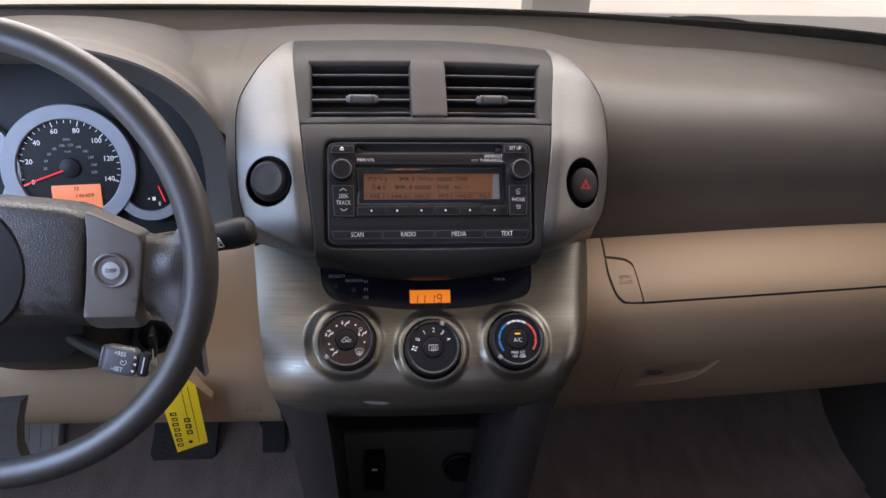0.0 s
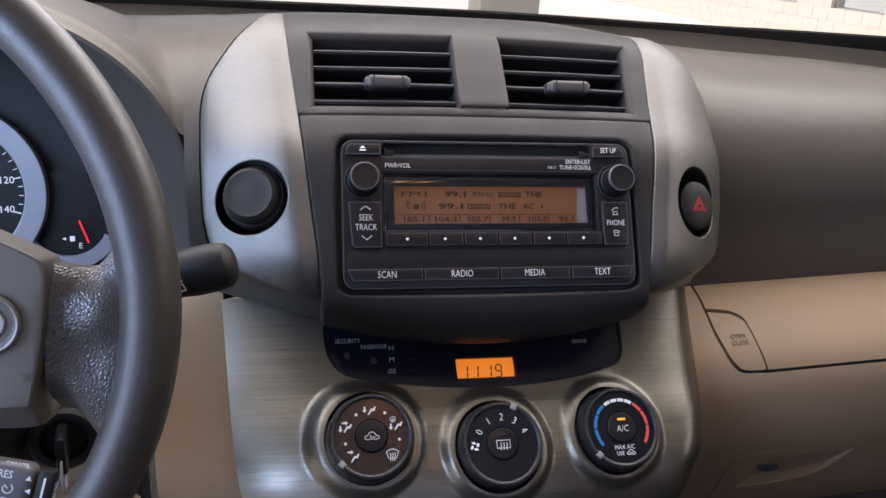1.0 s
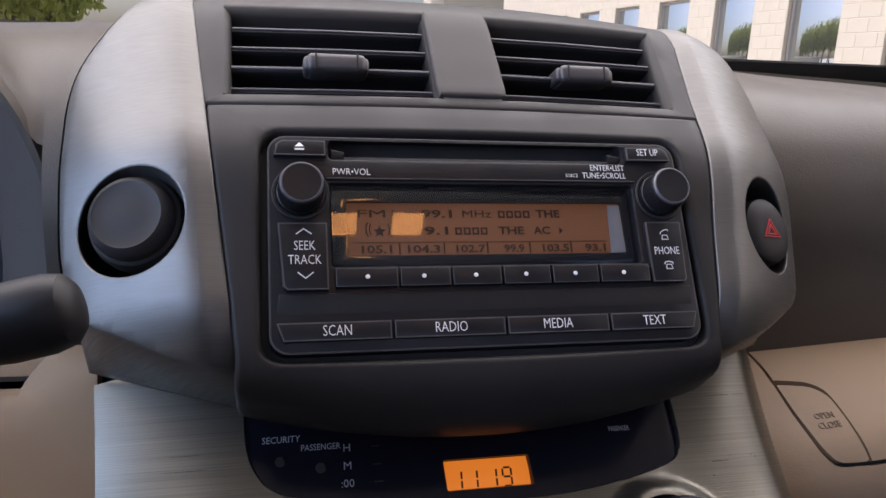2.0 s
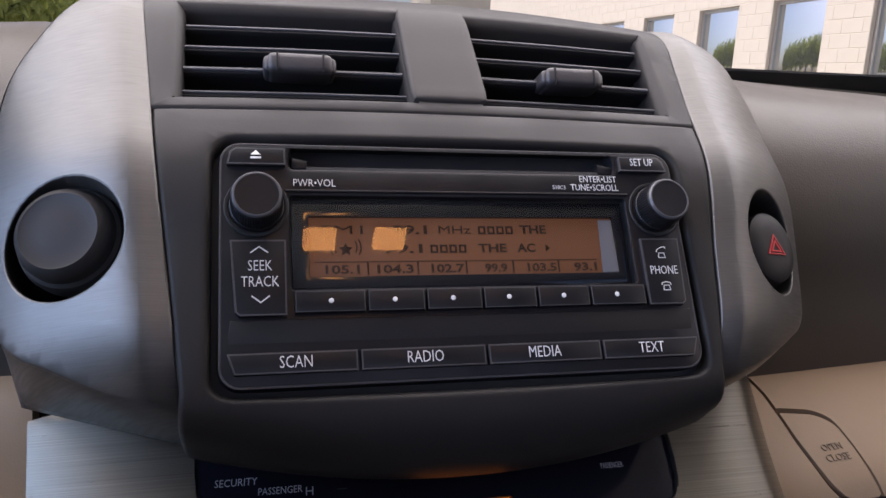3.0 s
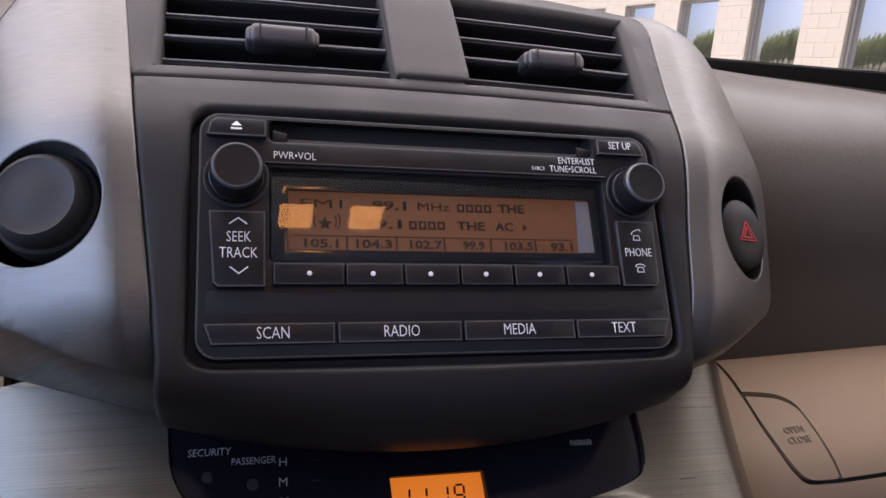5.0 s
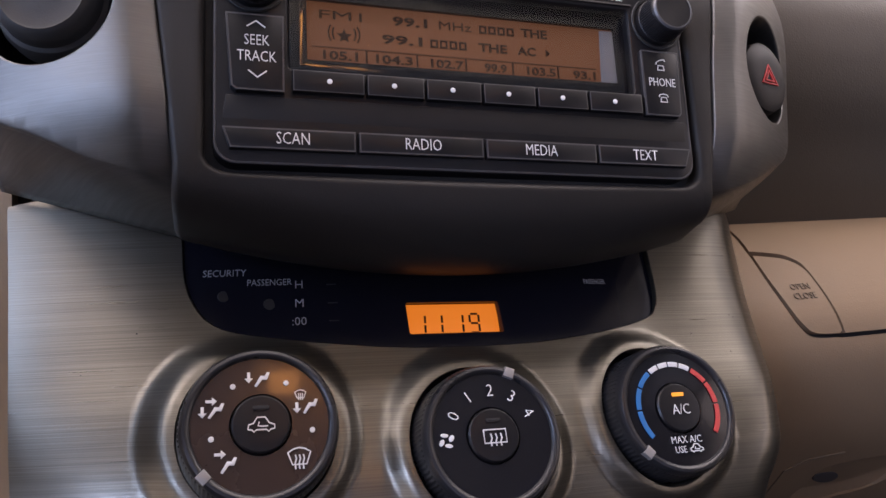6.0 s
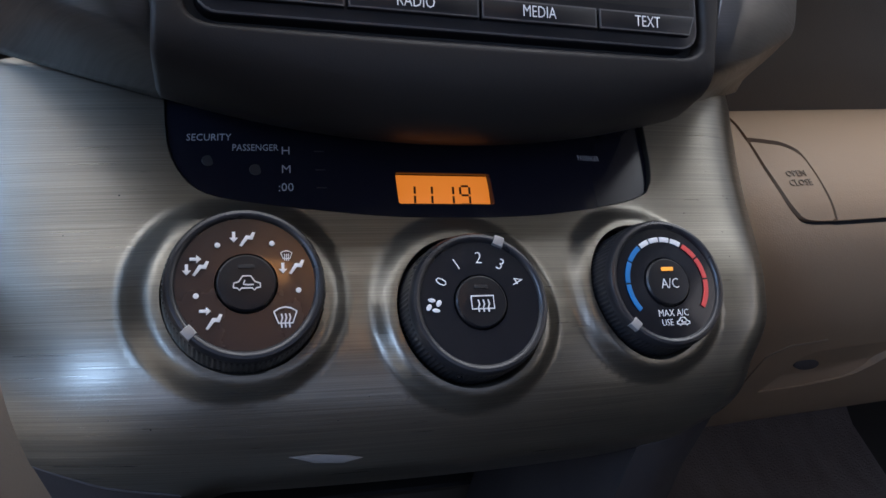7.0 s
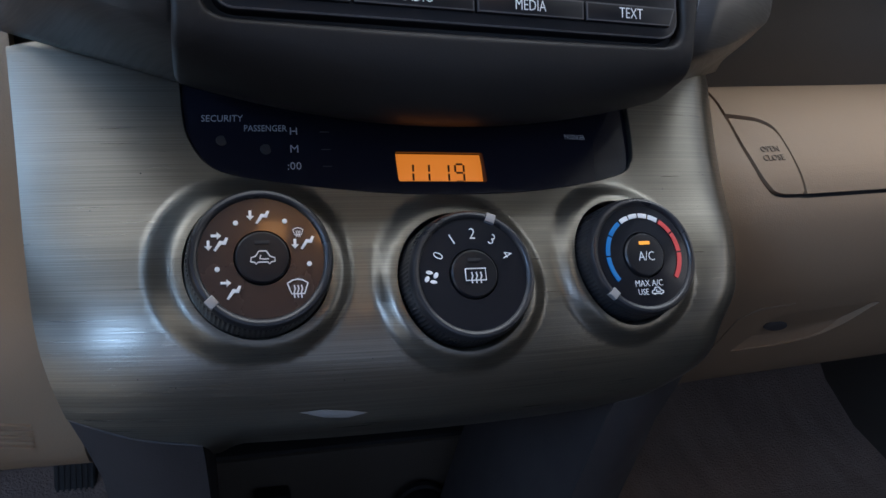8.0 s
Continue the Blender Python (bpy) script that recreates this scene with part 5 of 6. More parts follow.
dial_bars(K3, M3, [arc(a, b, 0.0178, 0.0200) for a, b in ((-128, -92), (-90, -62), (-60, -36))], BLUEARC, "cold_arc", top)
dial_bars(K3, M3, [arc(a, b, 0.0178, 0.0200) for a, b in ((33, 56), (58, 86), (88, 126))], REDARC, "warm_arc", top)
dial_bars(K3, M3, [arc(a, b, 0.0178, 0.0200) for a, b in ((-33, -19), (-17, -3), (-1, 13), (15, 30))], PRINT, "middle_arc", top)
for t, x, y, h, kk, hh in (("A/C", 0, -0.0012, 0.0044, B3, 0.0017), ("MAX A/C", 0, -0.0136, 0.0030, K3, top + 0.0002), ("USE", -0.0036, -0.0176, 0.0028, K3, top + 0.0002)):
    part("lettering", lettering(t, h, M3 @ Matrix.Translation((x, y, hh)), "CENTER", 0.85, 0.0001, 0.0, -0.015 * h), PRINT, kk, sharp=80)
car_sign(M3, K3, 0.0030, 0.0042, -0.0176, top)

# ---- lower console: side legs, open cubby, socket and switch ----
console = thing("lower_console", (0, 0.0, 0.40), "dark plastic lower console with an open cubby", "console")
for s in (-1, 1):
    seam = spline([climate_at(u, v, 0.0004) for u, v in (((-0.1583, -0.2068), (-0.133, -0.2160), (-0.107, -0.2203)) if s < 0 else ((0.1333, -0.2075), (0.107, -0.2178), (0.090, -0.2200)))], 5)
    rows = []
    for z, xo, xi in ((0.0, 0.0, 0.0), (0.795, 0.1530, 0.1060), (0.777, 0.1480, 0.1045), (0.74, 0.1440, 0.1020), (0.68, 0.1375, 0.0980), (0.60, 0.1300, 0.0940), (0.42, 0.1200, 0.0900)):
        if z == 0.0:
            front = [Vector(p) for p in seam]
        else:
            if s > 0:
                xo, xi = xo - 0.021, 0.073 + (z - 0.672) * 0.12
            front = [Vector((s * (xo + (xi - xo) * k / 10), -0.058 - 0.010 * math.sin(math.pi * min(k, 8) / 16), z + 0.004 * (1 - k / 10))) for k in range(11)]
        rows.append([front[0] + Vector((-0.004 * s, 0.13, 0))] + front + [front[-1] + Vector((0.002 * s, 0.004, 0)), front[-1] + Vector((0, 0.13, 0))])
    part("side_leg", loft(rows, True), CONSOLE, console, "dark upright side of the cubby")
part("cubby_back", block((0.21, 0.012, 0.22), pose(0, 0.078, 0.53, -6, 0, 0), 0.004), DASH, console)
part("cubby_top", block((0.21, 0.12, 0.012), pose(0, 0.065, 0.772, 10, 0, 0), 0.004), DEEP, console)
part("cubby_shelf", block((0.21, 0.13, 0.03), pose(0, 0.150, 0.624, -4, 0, 0), 0.006), DEEP, console)
part("cubby_floor", block((0.23, 0.16, 0.02), pose(0, 0.01, 0.43), 0.004), BLACK, console)
socket = thing("power_socket", (0.060, 0.07, 0.575), "round black capped power socket in the console", "socket")
sm = pose(0.052, 0.071, 0.588, 84, 0, 0)
part("ring", lathe([(0.0215, 0), (0.021, 0.004), (0.0185, 0.005), (0.0175, 0.002)], sm, 36), BLACK, socket)
part("cap", lathe([(0.0175, 0.0), (0.0172, 0.009), (0.0155, 0.012), (0.006, 0.0125), (0, 0.0125)], sm, 36), KEY, socket)
part("cap_tab", block((0.022, 0.004, 0.006), sm @ Matrix.Translation((-0.002, -0.010, 0.013)), 0.0015), KEY, socket)
sw = thing("rocker_switch", (-0.061, 0.07, 0.55), "small black rocker switch with a pale mark", "switch")
wm = pose(-0.059, 0.071, 0.587, 84, 0, 0)
part("rocker", slab(rect(-0.013, -0.030, 0.013, 0.030, 0.003), flat(wm @ Matrix.Translation((0, 0, 0.006))), 0.01, 0.0015), KEY, sw)
part("mark", slab(rect(-0.0035, 0.004, 0.0035, 0.0075), flat(wm @ Matrix.Translation((0, 0, 0.0066))), 0.0006, 0.0002), PRINT, sw)
chip = thing("paper_scrap", stack(-0.057, -0.212, -0.02), "small pale flake stuck under the climate panel", "scrap")
part("flake", slab([(-0.0695, -0.2052), (-0.060, -0.2082), (-0.050, -0.2090), (-0.0425, -0.2072), (-0.049, -0.2058), (-0.060, -0.2046)], lambda u, v, d: climate_at(u, v, d - 0.0012), 0.0008, 0.0002), SATIN, chip)
for s in (-1, 1):
    part("seam_bead", tube(spline([climate_at(a, b, 0.0006) for a, b in (((-0.1585, -0.2063), (-0.133, -0.2153), (-0.107, -0.2198)) if s < 0 else ((0.1335, -0.2063), (0.107, -0.2173), (0.090, -0.2193)))], 6), 0.00042, 6), RINGEDGE, panel)

# ---- passenger side: glove box ----
gloves = thing("glove_box", (0.45, 0.08, 0.70), "beige glove box with an upper lid and a lower door", "glove box")
g_prof = smooth([(0.0, 0.118, 0.928), (1.0, 0.100, 0.9235), (2.0, 0.066, 0.9185), (3.0, 0.036, 0.908), (4.0, 0.013, 0.894), (4.6, 0.0055, 0.884), (5.2, 0.000, 0.872), (6.0, -0.0035, 0.850), (7.0, -0.001, 0.823), (8.0, 0.010, 0.793), (9.0, 0.027, 0.754), (10.0, 0.047, 0.715), (10.7, 0.064, 0.692), (11.3, 0.09, 0.683), (12.0, 0.14, 0.683)])


def glove_at(x, s, d=0.0):
    """Surface of the glove box, s running down its bulging profile (tenths)."""
    s *= 10
    y, z = g_prof(s)
    a, b = g_prof(s - 0.05), g_prof(s + 0.05)
    t = Vector((b[0] - a[0], b[1] - a[1])).normalized()
    y += 0.12 * max(0, x - 0.45) ** 2
    return Vector((x, y - t.y * d, z + t.x * d + tilt_z(x)))


SEAMS = 0.463
lid_left = [(p.x, p.y) for p in spline([(0.2065, 0.06, 0), (0.2045, 0.15, 0), (0.2015, 0.23, 0)], 4)]
but_top = [(p.x, p.y) for p in spline([(0.2015, 0.235, 0), (0.213, 0.243, 0), (0.222, 0.252, 0), (0.229, 0.276, 0), (0.2305, 0.32, 0), (0.2317, 0.38, 0), (0.235, SEAMS, 0)], 4)]
but_low = [(p.x, p.y) for p in spline([(0.2015, 0.235, 0), (0.2003, 0.31, 0), (0.2035, 0.385, 0), (0.2085, 0.43, 0), (0.216, 0.457, 0), (0.235, SEAMS, 0)], 4)]
part("base", sheet([[glove_at(0.15 + 0.6 * i / 30, 0.1 + 1.05 * j / 40, 0.006) for i in range(31)] for j in range(41)], (0, 0.01, 0)), DEEP, gloves)


def glove_panel(name, ring, label="", holes=()):
    """A panel on the glove box; the rim is worked in metres of x and tenths of s."""
    bm = patch(ring, list(holes), lambda u, v, d: glove_at(u, v, d), ((0.0, 0.0005), (0.0, 0.002), (0.0, 0.006)), (0.012, 0.025))
    return part(name, bm, BEIGE, gloves, label)


GAP = 0.0011
lid_ring = [(a + GAP, b) for a, b in lid_left] + [(a + GAP, b - 0.006) for a, b in but_top[1:-1]] + [(0.235 + GAP, SEAMS - 0.006), (0.74, SEAMS - 0.006), (0.74, 0.06)]
glove_panel("upper_lid", lid_ring, "beige bulging upper lid")
ob_ring = [(a, b + 0.006) for a, b in but_top[1:-1]] + [(0.2338, SEAMS - 0.012)] + list(reversed([(a + GAP, b - 0.006) for a, b in but_low[1:-1]]))
button = glove_panel("release_button", ob_ring, "beige release button with embossed words")
for t, s in (("OPEN", 0.331), ("CLOSE", 0.354)):
    p = glove_at(0.2180, s, -0.0003)
    x = (glove_at(0.2240, s) - glove_at(0.2120, s)).normalized()
    z = x.cross(glove_at(0.2180, s - 0.01) - glove_at(0.2180, s + 0.01)).normalized()
    q = z.cross(x)
    m = Matrix(((x.x, q.x, z.x, p.x), (x.y, q.y, z.y, p.y), (x.z, q.z, z.z, p.z), (0, 0, 0, 1)))
    part("lettering", lettering(t, 0.0042, m, "CENTER", 0.85, 0.0004, 0.0, -0.00006), BEIGESHADE, button, sharp=80)
low_ring = [(0.162, 0.06)] + [(a - GAP, b) for a, b in lid_left] + [(a - GAP, b + 0.004) for a, b in but_low[1:-1]] + [(0.235, SEAMS + 0.006), (0.74, SEAMS + 0.006), (0.74, 1.13), (0.150, 1.13), (0.150, 0.8), (0.156, 0.5), (0.162, 0.3)]
PULL = [(p.x, p.y) for p in spline([(0.2500, 0.915, 0), (0.2545, 0.850, 0), (0.2590, 0.808, 0), (0.2950, 0.800, 0), (0.3380, 0.797, 0), (0.3385, 0.815, 0), (0.3300, 0.865, 0), (0.3150, 0.900, 0), (0.2850, 0.914, 0)], 3)]
glove_panel("lower_door", low_ring, "beige lower door", [PULL])
latch = thing("glove_box_latch", glove_at(0.3, 0.82), "beige pull latch with a lock on the glove box", "latch")


def latch_at(u, v, d):
    """A shallow dish: deepest near its lower lip, which turns up to the light."""
    k = min(max((v - 0.79) / 0.08, 0), 1)
    e = min(max((0.918 - 0.9 * max(0, u - 0.30) - v) / 0.028, 0), 1)
    return glove_at(u, v, d + 0.0004 + (0.0012 + 0.0036 * k) * e)


part("pull", patch(PULL, [], latch_at, ((0.0, 0.0003), (0.0, 0.0006)), (0.004, 0.005)), BEIGE, latch)
lk = glove_at(0.2706, 0.853, 0.0030)
part("lock", lathe([(0.0085, 0), (0.0085, 0.0012), (0.006, 0.0016), (0, 0.0014)], Matrix.Translation(lk) @ pose(0, 0, 0, 72, 0, 0) @ Matrix.Diagonal((1.15, 0.40, 1, 1)), 24), CONSOLE, latch)
part("recess_line", tube([glove_at(x, s, -0.0002) for x, s in ((0.231, 0.952), (0.2275, 0.87), (0.2255, 0.80), (0.236, 0.772), (0.262, 0.766))], 0.0006, 6), BEIGESHADE, latch)

# ---- instrument cluster ----
cluster = thing("instrument_cluster", (-0.405, 0.2, 0.90), "instrument cluster with a round lit speedometer", "instrument cluster")
GX, GY, GZ = -0.397, 0.1565, 0.980
gm = pose(GX, GY, GZ, 75, 0, 6) @ Matrix.Scale(0.945, 4)
part("back_panel", slab(rect(-0.19, -0.10, 0.165, 0.13, 0.06), flat(gm @ Matrix.Translation((0, 0, -0.006))), 0.01, 0.002), DEEP, cluster)
part("dial_face", lathe([(0.062, 0.0), (0.0, 0.0005)], gm, 64), BLACK, cluster)
RING = [(0.0578, 0.0), (0.0582, 0.0050), (0.0592, 0.0058), (0.0745, 0.0062), (0.0752, 0.0052), (0.0757, -0.004)]
part("dial_ring", lathe(RING, gm, 72), RINGGREY, cluster, "wide satin silver ring")
for k in range(0, 8):
    a = radians(200 - 31.3 * k)
    part("numeral", lettering(str(20 * k), 0.0058, gm @ Matrix.Translation((0.0452 * math.cos(a), 0.0452 * math.sin(a), 0.0012)), "CENTER", 1.0, 0.0001), TICK, cluster, sharp=80)
for k in range(1, 12):
    a = radians(196 - 19.3 * k + 3)
    part("small_numeral", lettering(str(20 * k), 0.0031, gm @ Matrix.Translation((0.0272 * math.cos(a), 0.0272 * math.sin(a), 0.0012)), "CENTER", 1.0, 0.0001), TICKDIM, cluster, sharp=80)
part("lettering", lettering("km/h", 0.0024, gm @ Matrix.Translation((0.0, 0.0195, 0.0012)), "CENTER", 1.0, 0.0001), TICKDIM, cluster, sharp=80)
part("scale", merged(*[strokes([[(r0 * math.cos(radians(200 - 7.825 * k)), r0 * math.sin(radians(200 - 7.825 * k))), (0.0565 * math.cos(radians(200 - 7.825 * k)), 0.0565 * math.sin(radians(200 - 7.825 * k)))]], 0.0009 if k % 4 == 0 else 0.0006, flat(gm @ Matrix.Translation((0, 0, 0.0012)))) for k in range(29) for r0 in (0.0505 if k % 4 == 0 else 0.0530,)]), TICK, cluster)
part("lettering", lettering("MPH", 0.0028, gm @ Matrix.Translation((0.0, 0.0335, 0.0012)), "CENTER", 1.0, 0.0001), TICKDIM, cluster, sharp=80)
na = radians(199)
part("needle", strokes([[(0.008 * math.cos(na), 0.008 * math.sin(na)), (0.0555 * math.cos(na), 0.0555 * math.sin(na))]], 0.0016, flat(gm @ Matrix.Translation((0, 0, 0.004))), 0.0004), NEEDLE, cluster, "red speedometer needle")
part("needle_hub", lathe([(0.0118, 0.0), (0.0115, 0.0026), (0.0105, 0.0032), (0, 0.0034)], gm, 32), BLACK, cluster)
odo = part("trip_display", slab(rect(-0.0235, -0.049, 0.0315, -0.0205, 0.001), flat(gm @ Matrix.Translation((0, 0, 0.0025))), 0.002, 0.0003), CORAL, cluster, "coral lit trip display")
for t, x, y, h in (("75", 0.004, -0.0255, 0.0042), ("146409", 0.0125, -0.0338, 0.0048), ("N D", 0.008, -0.0437, 0.0048)):
    part("lettering", lettering(t, h, gm @ Matrix.Translation((x, y, 0.0029)), "CENTER", 1.05, 0.0001, 0.15), LCDINK, odo, sharp=80)
fm = gm @ Matrix.Translation((0.0890, -0.0250, 0.0))
part("fuel_face", lathe([(0.042, -0.002), (0.0, -0.0015)], fm, 40), BLACK, cluster)
part("fuel_ring", loft([[fm @ Vector((r * math.cos(radians(a)), r * math.sin(radians(a)), h)) for r, h in ((0.0312, 0.0), (0.0318, 0.004), (0.0428, 0.0042), (0.0434, -0.004))] for a in range(-150, -24, 5)]), RINGGREY, cluster, "short satin silver arc")
part("needle", strokes([[(0.0085, -0.0010), (0.0150, -0.0207)]], 0.0013, flat(fm @ Matrix.Translation((0, 0, 0.002))), 0.0004), NEEDLE, cluster, "red fuel needle")
part("lettering", lettering("E", 0.0046, fm @ Matrix.Translation((0.0082, -0.0233, 0.0)), "CENTER", 1.0, 0.0001), TICK, cluster, sharp=80)
part("fuel_sign", merged(slab(rect(0.0, -0.019, 0.004, -0.0145), flat(fm @ Matrix.Translation((0, 0, 0.0001))), 0.0003, 0.0001), slab([(-0.0062, -0.0165), (-0.003, -0.0150), (-0.003, -0.0180)], flat(fm @ Matrix.Translation((0, 0, 0.0001))), 0.0003, 0.0001)), TICK, cluster)
tm = gm @ Matrix.Translation((-0.129, 0.0, -0.003))
part("dial_ring", lathe(RING, tm, 72), RINGGREY, cluster, "wide satin silver ring")
part("dial_face", lathe([(0.062, 0.0), (0.0, 0.0005)], tm, 64), BLACK, cluster)

# ---- steering wheel, column and stalks ----
WHEEL = pose(-0.3736, -0.1265, 1.0176, 90 - 18.5, 0, -0.4)
wheel = thing("steering_wheel", (-0.372, -0.10, 0.84), "black leather steering wheel with satin grey switch panel", "steering wheel")


def rim_point(a, b):
    r = 0.0142 + 0.0008 * math.cos(2 * a)
    rr = 0.178 + r * 0.92 * math.cos(b)
    return WHEEL @ Vector((rr * math.cos(a), rr * math.sin(a), r * 1.05 * math.sin(b)))


bm = bmesh.new()
grid = [[bm.verts.new(rim_point(2 * math.pi * i / 120, 2 * math.pi * j / 24)) for j in range(24)] for i in range(120)]
for i in range(120):
    for j in range(24):
        bm.faces.new((grid[i][j], grid[(i + 1) % 120][j], grid[(i + 1) % 120][(j + 1) % 24], grid[i][(j + 1) % 24]))
part("rim", bm, RIMHIDE, wheel, "black grained leather rim", 80)
pad_ring = [(p.x, p.y) for p in spline([(-0.0905, 0.0350, 0), (-0.06, 0.0425, 0), (0.0, 0.047, 0), (0.06, 0.0425, 0), (0.0905, 0.0350, 0), (0.0905, 0.018, 0), (0.0870, -0.012, 0), (0.0830, -0.038, 0), (0.072, -0.066, 0), (0.055, -0.096, 0), (0.028, -0.125, 0), (0.0, -0.135, 0), (-0.028, -0.125, 0), (-0.055, -0.096, 0), (-0.072, -0.066, 0), (-0.083, -0.038, 0), (-0.087, -0.012, 0), (-0.0905, 0.018, 0)], 4, True)]
dome = lambda u, v, d: WHEEL @ Vector((u, v, 0.030 - 1.4 * u * u - 1.6 * v * v - 2.4 * max(0.0, -0.036 - v) - d))
part("centre_pad", patch(pad_ring, [], dome, ((0.003, 0.002), (0.005, 0.008), (0.005, 0.045)), 0.012), LEATHER, wheel, "black grained centre pad")
HUB = WHEEL @ Matrix.Translation((-0.002, 0.0005, -0.001))
part("emblem_seat", lathe([(0.0568, 0.0200), (0.0564, 0.0265), (0.0548, 0.0285), (0.03, 0.0322), (0, 0.0325)], HUB, 48), FASCIA, wheel, "round dark centre disc")
part("emblem", lathe([(0.030, 0.031), (0.0295, 0.034), (0.0, 0.0355)], HUB, 36), SATIN, wheel, "plain round silver emblem")
for s in (-1, 1):
    sp = [(p.x, p.y) for p in spline([(0.0980, 0.0385, 0), (0.0998, 0.0395, 0), (0.1165, 0.0320, 0), (0.1320, 0.0240, 0), (0.1352, 0.0205, 0), (0.1362, 0.013, 0), (0.1335, -0.0137, 0), (0.1288, -0.041, 0), (0.1265, -0.055, 0), (0.1100, -0.056, 0), (0.0915, -0.0550, 0), (0.0915, -0.0395, 0), (0.0950, -0.0137, 0), (0.0978, 0.0185, 0)], 3, True)]
    place = lambda u, v, d, s=s: WHEEL @ Vector((s * u, v, 0.0170 - 2.2 * max(u - 0.105, 0) ** 2 - 1.5 * max(0.0, -0.041 - v) - d))
    sw_panel = part("switch_panel", patch(sp, [], place, ((0.0008, 0.0006), (0.0014, 0.003), (0.0014, 0.025)), 0.005), SWITCHGREY, wheel, "satin warm grey switch panel")
    bmx = WHEEL @ Matrix.Translation((s * 0.1140, -0.0040, 0.0160))
    part("button_cup", lathe([(0.0142, -0.001), (0.0138, 0.0024), (0.0128, 0.0030), (0.0118, 0.0027), (0.0085, -0.0015), (0.0070, -0.0015)], bmx, 40), SWITCHGREY, sw_panel, "shallow ring round the button")
    part("button", lathe([(0.0072, -0.001), (0.0072, 0.0012), (0.0066, 0.0018), (0.0, 0.0021)], bmx, 36), SATIN, sw_panel, "round silver button")
    if s > 0:
        part("lettering", lettering("DISP", 0.0031, bmx @ Matrix.Translation((0, 0, 0.0023)), "CENTER", 0.95, 0.0001), INK, sw_panel, sharp=80)
    shape = smooth([(0.1345, 0.0215, -0.0415, 0.0105), (0.141, 0.0192, -0.043, 0.0085), (0.148, 0.0185, -0.052, 0.0075), (0.155, 0.0195, -0.064, 0.0070), (0.161, 0.0265, -0.076, 0.0068), (0.168, 0.038, -0.088, 0.0060), (0.176, 0.052, -0.100, 0.003)])
    rows = []
    for i in range(19):
        u = 0.1345 + 0.0415 * i / 18
        top_, bot, hh = shape(u)
        row = []
        for j in range(21):
            k = -1 + 0.1 * j
            v = (top_ + bot) / 2 + (top_ - bot) / 2 * k
            bulge = 0.0045 * math.exp(-((u - 0.156) / 0.009) ** 2 - ((v + 0.001) / 0.013) ** 2) - 0.0022 * math.exp(-((u - 0.150) / 0.010) ** 2 - ((v + 0.021) / 0.010) ** 2)
            row.append(WHEEL @ Vector((s * u, v, hh + bulge - 0.009 * abs(k) ** 5)))
        rows.append(row)
    part("spoke", sheet(rows, WHEEL.to_3x3() @ Vector((0, 0, -0.014))), LEATHER, wheel, "wrinkled black leather spoke")
rows = [[WHEEL @ Vector((w * k, y, h - 0.006 * abs(k))) for k in (-1, -0.5, 0, 0.5, 1)] for y, h, w in ((-0.115, 0.006, 0.03), (-0.135, 0.004, 0.024), (-0.155, 0.003, 0.022), (-0.174, 0.002, 0.026))]
part("lower_spoke", sheet(rows, WHEEL.to_3x3() @ Vector((0, 0, -0.014))), LEATHER, wheel)

column = thing("steering_column", (-0.372, 0.0, 0.85), "black plastic steering column cover", "column cover")
axis = WHEEL.to_3x3() @ Vector((0, 0, -1))
hubp = WHEEL @ Vector((0, 0, -0.03))
rows = []
for k, (w, t, b) in enumerate(((0.060, 0.018, 0.07), (0.085, 0.020, 0.10), (0.092, 0.022, 0.11), (0.090, 0.02, 0.11))):
    o = hubp + axis * (0.01 + 0.05 * k) - Vector((0, 0, 0.042))
    rows.append([o + Vector((w * math.copysign(abs(math.cos(a)) ** 0.6, math.cos(a)), 0, (t if math.sin(a) > 0 else b) * math.copysign(abs(math.sin(a)) ** 0.6, math.sin(a)))) for a in [2 * math.pi * j / 40 for j in range(40)]])
part("cover", loft(rows, True), BLACK, column)
stalk = thing("wiper_stalk", (-0.19, -0.045, 1.0), "black wiper stalk with a white rear wiper sign", "stalk")
p0, p1 = Vector((-0.310, -0.045, 0.972)), Vector((-0.1632, -0.056, 1.0085))
rows, n = [], 20
dd = (p1 - p0).normalized()
e1 = Vector((0, 0, 1)) - dd * dd.z
e1.normalize()
e2 = dd.cross(e1)
for f, a, b in ((0.0, 0.008, 0.008), (0.35, 0.009, 0.009), (0.45, 0.0122, 0.0112), (0.70, 0.0130, 0.0118), (0.80, 0.0133, 0.0120), (0.84, 0.0140, 0.0130), (0.93, 0.0140, 0.0130), (0.975, 0.0125, 0.0115), (0.995, 0.0090, 0.0082), (1.003, 0.0045, 0.004), (1.005, 0.001, 0.001)):
    rows.append([p0.lerp(p1, f) + e1 * a * math.cos(2 * math.pi * k / n) + e2 * b * math.sin(2 * math.pi * k / n) for k in range(n)])
part("lever", loft(rows, True), BLACK, stalk)
fx = dd
fz = (Vector((0, -1, 0)) - fx * Vector((0, -1, 0)).dot(fx))
fz = (fz + Vector((0, 0, -0.12))).normalized()
fz = (fz - fx * fz.dot(fx)).normalized()
fy = fz.cross(fx)
pc = p0.lerp(p1, 0.765) + fz * 0.0122
stm = Matrix(((fx.x, fy.x, fz.x, pc.x), (fx.y, fy.y, fz.y, pc.y), (fx.z, fy.z, fz.z, pc.z), (0, 0, 0, 1)))
part("lettering", lettering("REAR", 0.0040, stm @ Matrix.Translation((0.0025, 0.0040, 0.0004)), "CENTER", 0.85, 0.0004), PRINT, stalk, sharp=80)
